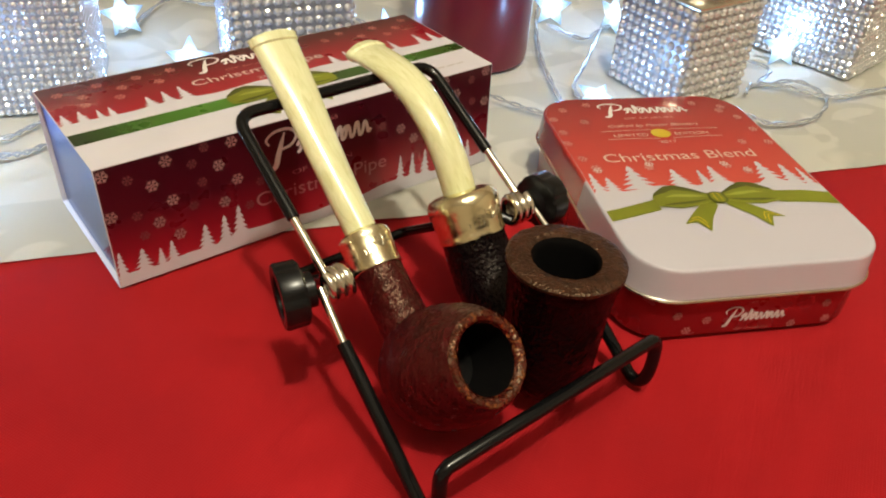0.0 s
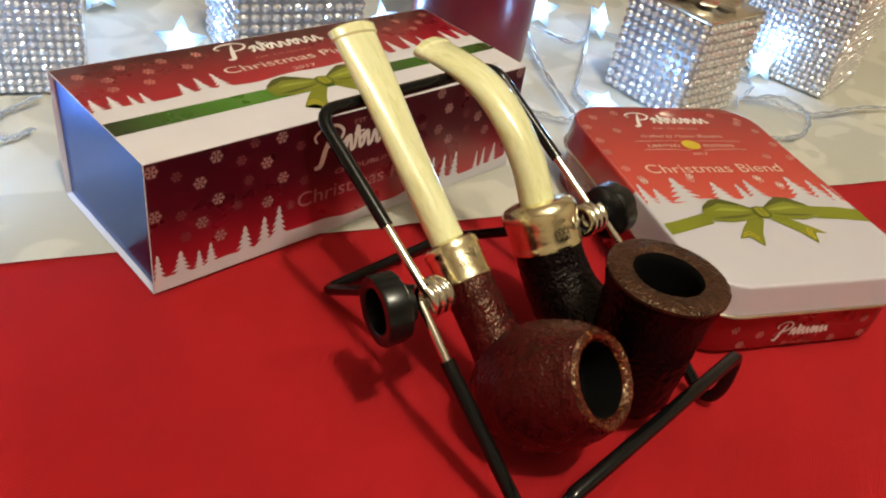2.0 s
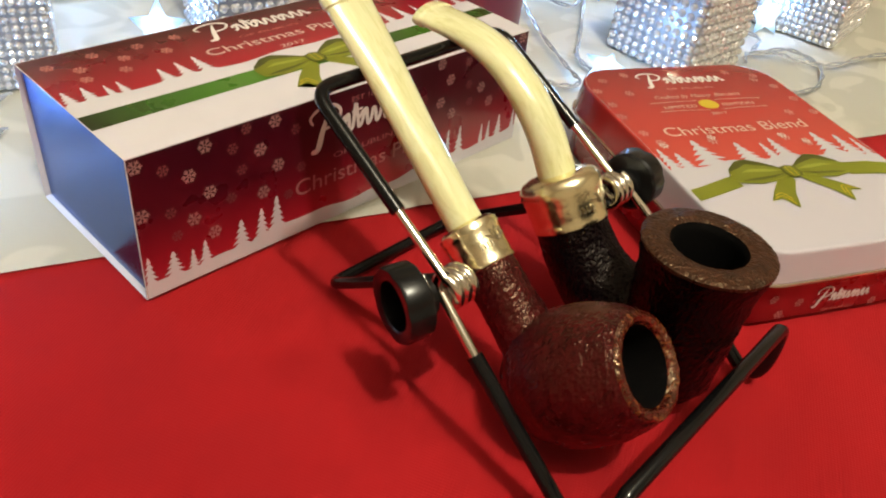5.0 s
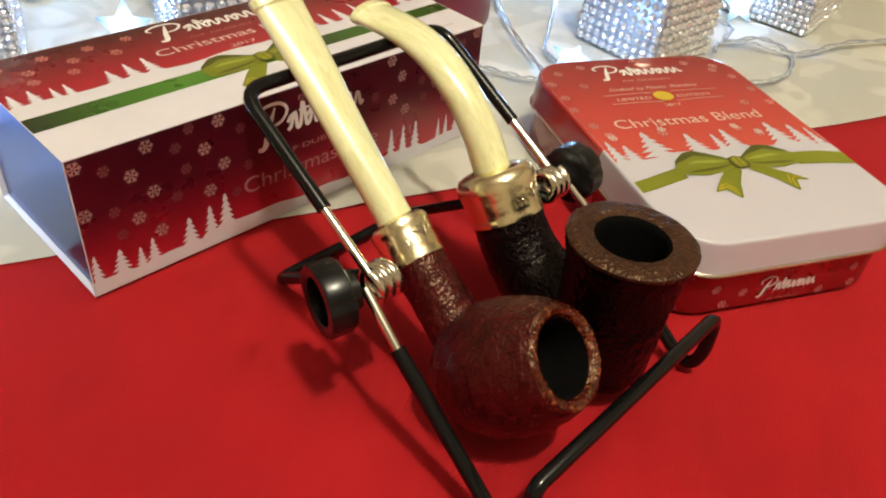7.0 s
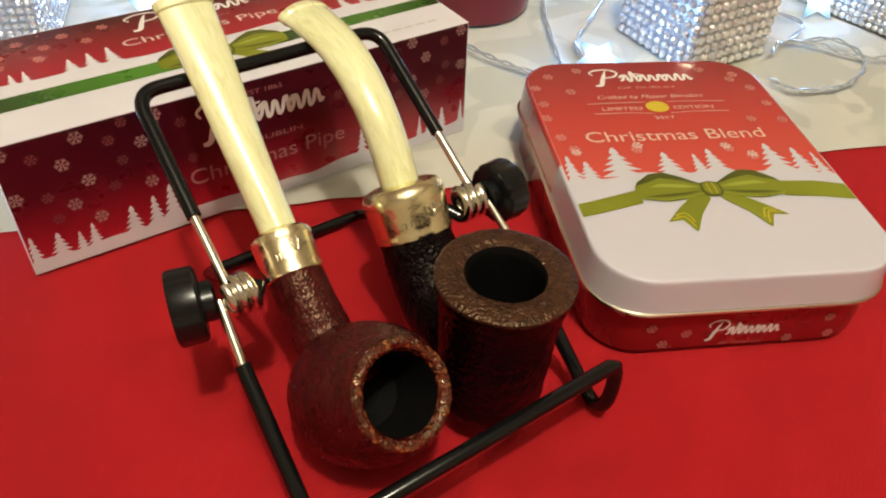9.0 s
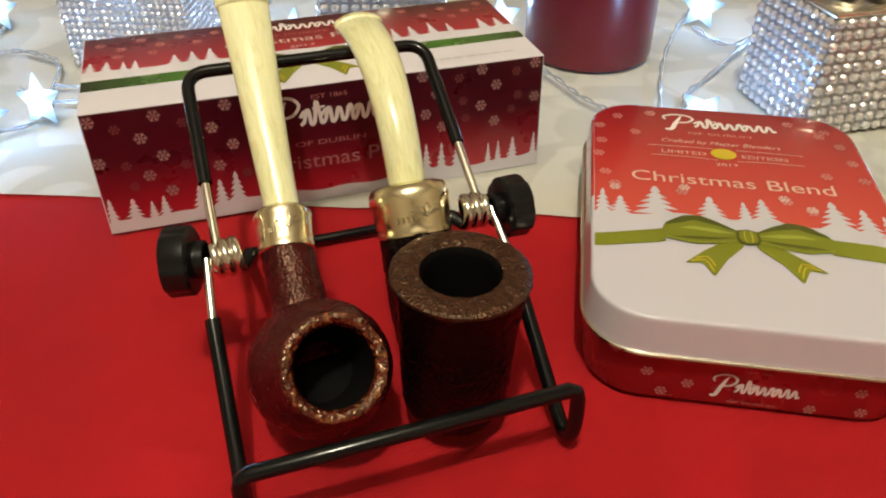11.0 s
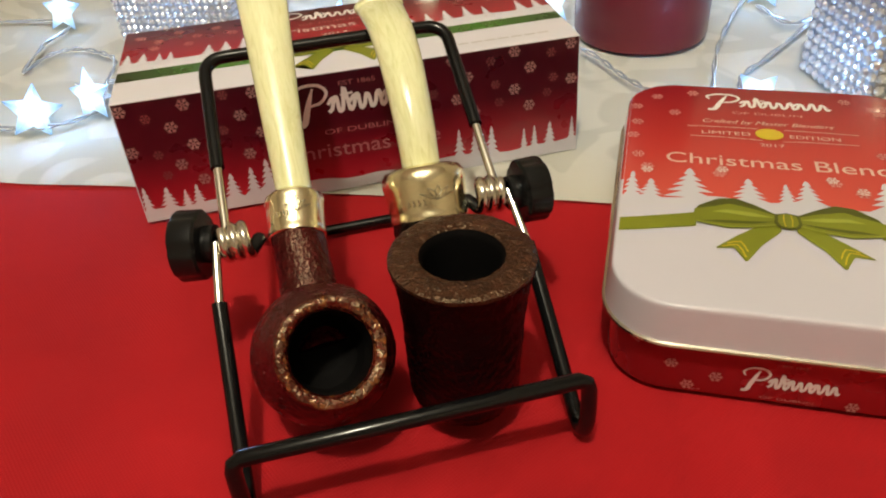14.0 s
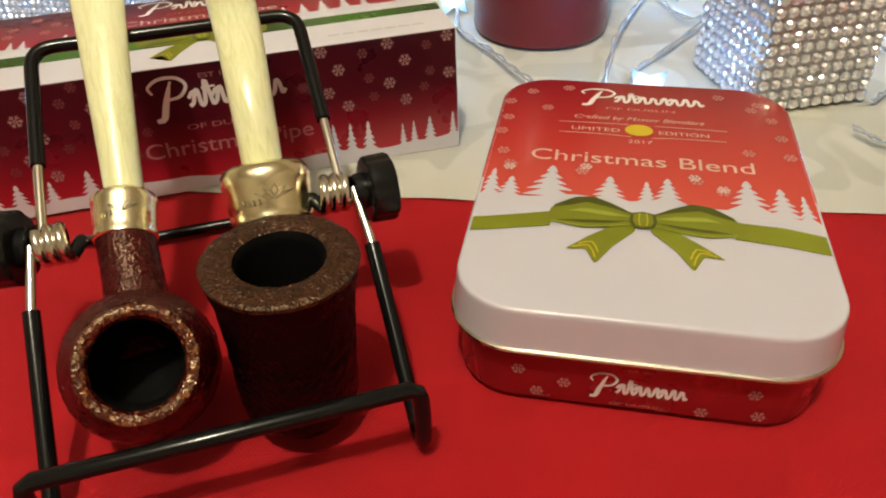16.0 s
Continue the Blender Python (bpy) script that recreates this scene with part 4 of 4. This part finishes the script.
def build_gift(m, w, h, pitch, label, single):
    """A gift-shaped ornament clad in rows of stones; single: every stone an object of its own."""
    ob = thing("gift_ornament", m, label, "ornament", "glittering gift ornaments")
    body = part("body", box(-w / 2, w / 2, -w / 2, w / 2, 0.0, h, 0.0012), RHINE_BED, ob, "silver mesh backing")
    rng = random.Random(int(w * 1e5))
    nx, nz = int(w / pitch), int(h / pitch)
    verts, faces = [], []
    for k in range(4):
        turn = pose(0, 0, 0, 0, 0, 90 * k)
        for i in range(nx):
            for j in range(nz):
                x, z = (i + 0.5 - nx / 2) * w / nx, (j + 0.5) * h / nz
                q = turn @ pose(x, -w / 2, z, 90 + rng.uniform(-5, 5), 0, rng.uniform(-5, 5)) @ pose(0, 0, 0, 0, 0, rng.uniform(0, 45)) @ Matrix.Diagonal((pitch * 0.97, pitch * 0.97, pitch * 0.97, 1))
                if single and k in (0, 3) and nx * nz <= 150:
                    s = new("rhinestone", STONE)
                    s.parent = body
                    s.matrix_local = q
                else:
                    n0 = len(verts)
                    verts += [q @ v.co for v in STONE.vertices]
                    faces += [[n0 + v for v in p.vertices] for p in STONE.polygons]
    if faces:
        me = bpy.data.meshes.new("stone_cladding")
        me.from_pydata(verts, [], faces)
        me.materials.append(RHINE)
        s = new("stone_cladding", me)
        s.parent = body
        tagged(s, kind="stuff")
    part("foil_top", box(-w / 2 - 0.0006, w / 2 + 0.0006, -w / 2 - 0.0006, w / 2 + 0.0006, h, h + 0.0022, 0.0008), FOIL, ob, "silver foil top")
    for k in range(7):
        a = 2 * math.pi * k / 7 + 0.3
        c, s = math.cos(a), math.sin(a)
        r = w * 0.38
        path = smooth_path([(0, 0, h + 0.003), (c * r * 0.5, s * r * 0.5, h + r * 0.75), (c * r, s * r, h + r * 0.62), (c * r * 1.05, s * r * 1.05, h + r * 0.25), (c * r * 0.4, s * r * 0.4, h + 0.0035)], 6)
        part("ribbon_loop", sweep(path, 0.0004, 8, w * 0.085), FOIL, ob, "silver foil ribbon loop")
    return ob


def star_mesh():
    """A five-pointed star with a raised middle on both sides."""
    bm = bmesh.new()
    ring = [bm.verts.new((r * math.cos(math.pi / 2 + k * math.pi / 5), r * math.sin(math.pi / 2 + k * math.pi / 5), 0)) for k, r in ((k, 0.0128 if k % 2 == 0 else 0.0062) for k in range(10))]
    up, dn = bm.verts.new((0, 0, 0.0062)), bm.verts.new((0, 0, -0.0062))
    for k in range(10):
        a, b = ring[k], ring[(k + 1) % 10]
        bm.faces.new((a, b, up))
        bm.faces.new((b, a, dn))
    me = bpy.data.meshes.new("star")
    bm.to_mesh(me)
    bm.free()
    me.materials.append(STAR)
    return me


def build_string_lights():
    ob = thing("string_lights", pose(0, 0, 0.0012), "string of lit cold white star lights on clear cable", "string lights")
    star = star_mesh()
    spots = [(-0.2625, 0.346, 0.010, 70, 0, 20), (-0.168, 0.258, 0.009, 60, 20, 60), (-0.1555, 0.279, 0.010, 75, -10, 10), (-0.161, 0.441, 0.010, 60, 0, 40),
             (0.079, 0.526, 0.010, 70, 0, 0), (0.1173, 0.524, 0.010, 60, 30, 30), (0.2165, 0.500, 0.009, 65, 0, 10), (0.103, 0.4110, 0.005, 15, 10, -20), (-0.015, 0.4625, 0.009, 70, 0, 50), (-0.1065, 0.3973, 0.008, 60, 0, 10)]
    for x, y, z, rx, ry, rz in spots:
        s = new("star_bulb", star)
        s.parent = ob
        s.matrix_local = pose(x, y, z, rx, ry, rz)
        tagged(s, "glowing clear plastic star")
        lamp("star_light", "POINT", 0.062, (0.25, 0.52, 1.0), Matrix.Translation((x, y, z + 0.012)), 0.006)
    runs = [[(-0.363, 0.302), (-0.269, 0.347), (-0.247, 0.319), (-0.228, 0.293), (-0.234, 0.312), (-0.226, 0.323), (-0.206, 0.324), (-0.190, 0.320), (-0.173, 0.300), (-0.156, 0.280), (-0.166, 0.256), (-0.207, 0.244), (-0.289, 0.249)],
            [(-0.139, 0.312), (-0.143, 0.303), (-0.149, 0.297), (-0.163, 0.290), (-0.186, 0.292)],
            [(-0.146, 0.335), (-0.153, 0.323), (-0.157, 0.313), (-0.175, 0.302)],
            [(-0.294, 0.479), (-0.196, 0.501), (-0.161, 0.434), (-0.158, 0.493), (-0.129, 0.489), (-0.089, 0.504), (-0.060, 0.508), (-0.038, 0.492), (-0.014, 0.465), (0.001, 0.440), (0.028, 0.420), (0.046, 0.406), (0.062, 0.398), (0.079, 0.393), (0.087, 0.396), (0.084, 0.412), (0.075, 0.453), (0.071, 0.493), (0.070, 0.530), (0.071, 0.575), (0.049, 0.623)],
            [(0.099, 0.407), (0.092, 0.428), (0.098, 0.456), (0.111, 0.517), (0.123, 0.573)],
            [(0.078, 0.518), (0.099, 0.497), (0.117, 0.524), (0.151, 0.511), (0.205, 0.484), (0.197, 0.460), (0.219, 0.464), (0.231, 0.449), (0.217, 0.421), (0.194, 0.410), (0.181, 0.415)],
            [(0.186, 0.443), (0.192, 0.456), (0.208, 0.458), (0.222, 0.453), (0.240, 0.452), (0.272, 0.470), (0.323, 0.489)]]
    rng = random.Random(4)
    for pts in runs:
        path = smooth_path([(x, y, 0.0016 + 0.0022 * rng.random()) for x, y in pts], 14)
        for ph in (0.0, math.pi):
            tw = [p + Vector((0.00062 * math.cos(i * 0.42 + ph), 0.00062 * math.sin(i * 0.42 + ph), 0.00055 * math.sin(i * 0.42 + ph))) for i, p in enumerate(path)]
            part("cable", sweep(tw, 0.00052, 8), CABLE, ob, "clear twisted cable")
    return ob


def build_candle():
    ob = thing("pillar_candle", pose(0.0325, 0.4660, 0.0012), "thick dark red pillar candle on the white runner", "candle")
    prof = [(0.0, 0.0), (0.0305, 0.0), (0.0322, 0.0010), (0.0328, 0.0030), (0.0328, 0.1180), (0.0316, 0.1205), (0.0290, 0.1200), (0.0240, 0.1170), (0.0, 0.1150)]
    part("wax_body", lathe(prof, 72), WAX, ob, "dark red wax")
    part("wick", sweep(smooth_path([(0, 0, 0.1145), (0.0006, 0, 0.120), (0.002, 0.0005, 0.126)], 5), 0.0008, 8), CHAR, ob, "black wick")
    return ob


build_setting()
build_sleeve()
build_tin()
build_stand()
build_red_pipe()
build_dark_pipe()
build_candle()
build_gift(pose(0.1475, 0.4500, 0.0012, 0, 0, 40), 0.050, 0.053, 0.0047, "small glittering rhinestone gift box with silver bow", True)
build_gift(pose(0.2485, 0.5257, 0.0012, 0, 0, 48.9), 0.063, 0.067, 0.0037, "large glittering rhinestone gift box with silver bow", False)
build_gift(pose(-0.1720, 0.3666, 0.0012, 0, 0, 22), 0.060, 0.086, 0.0033, "tall glittering rhinestone gift box with silver bow", False)
build_gift(pose(-0.0630, 0.4200, 0.0012, 0, 0, 27), 0.059, 0.053, 0.0046, "small glittering rhinestone gift box with silver bow", False)
build_string_lights()
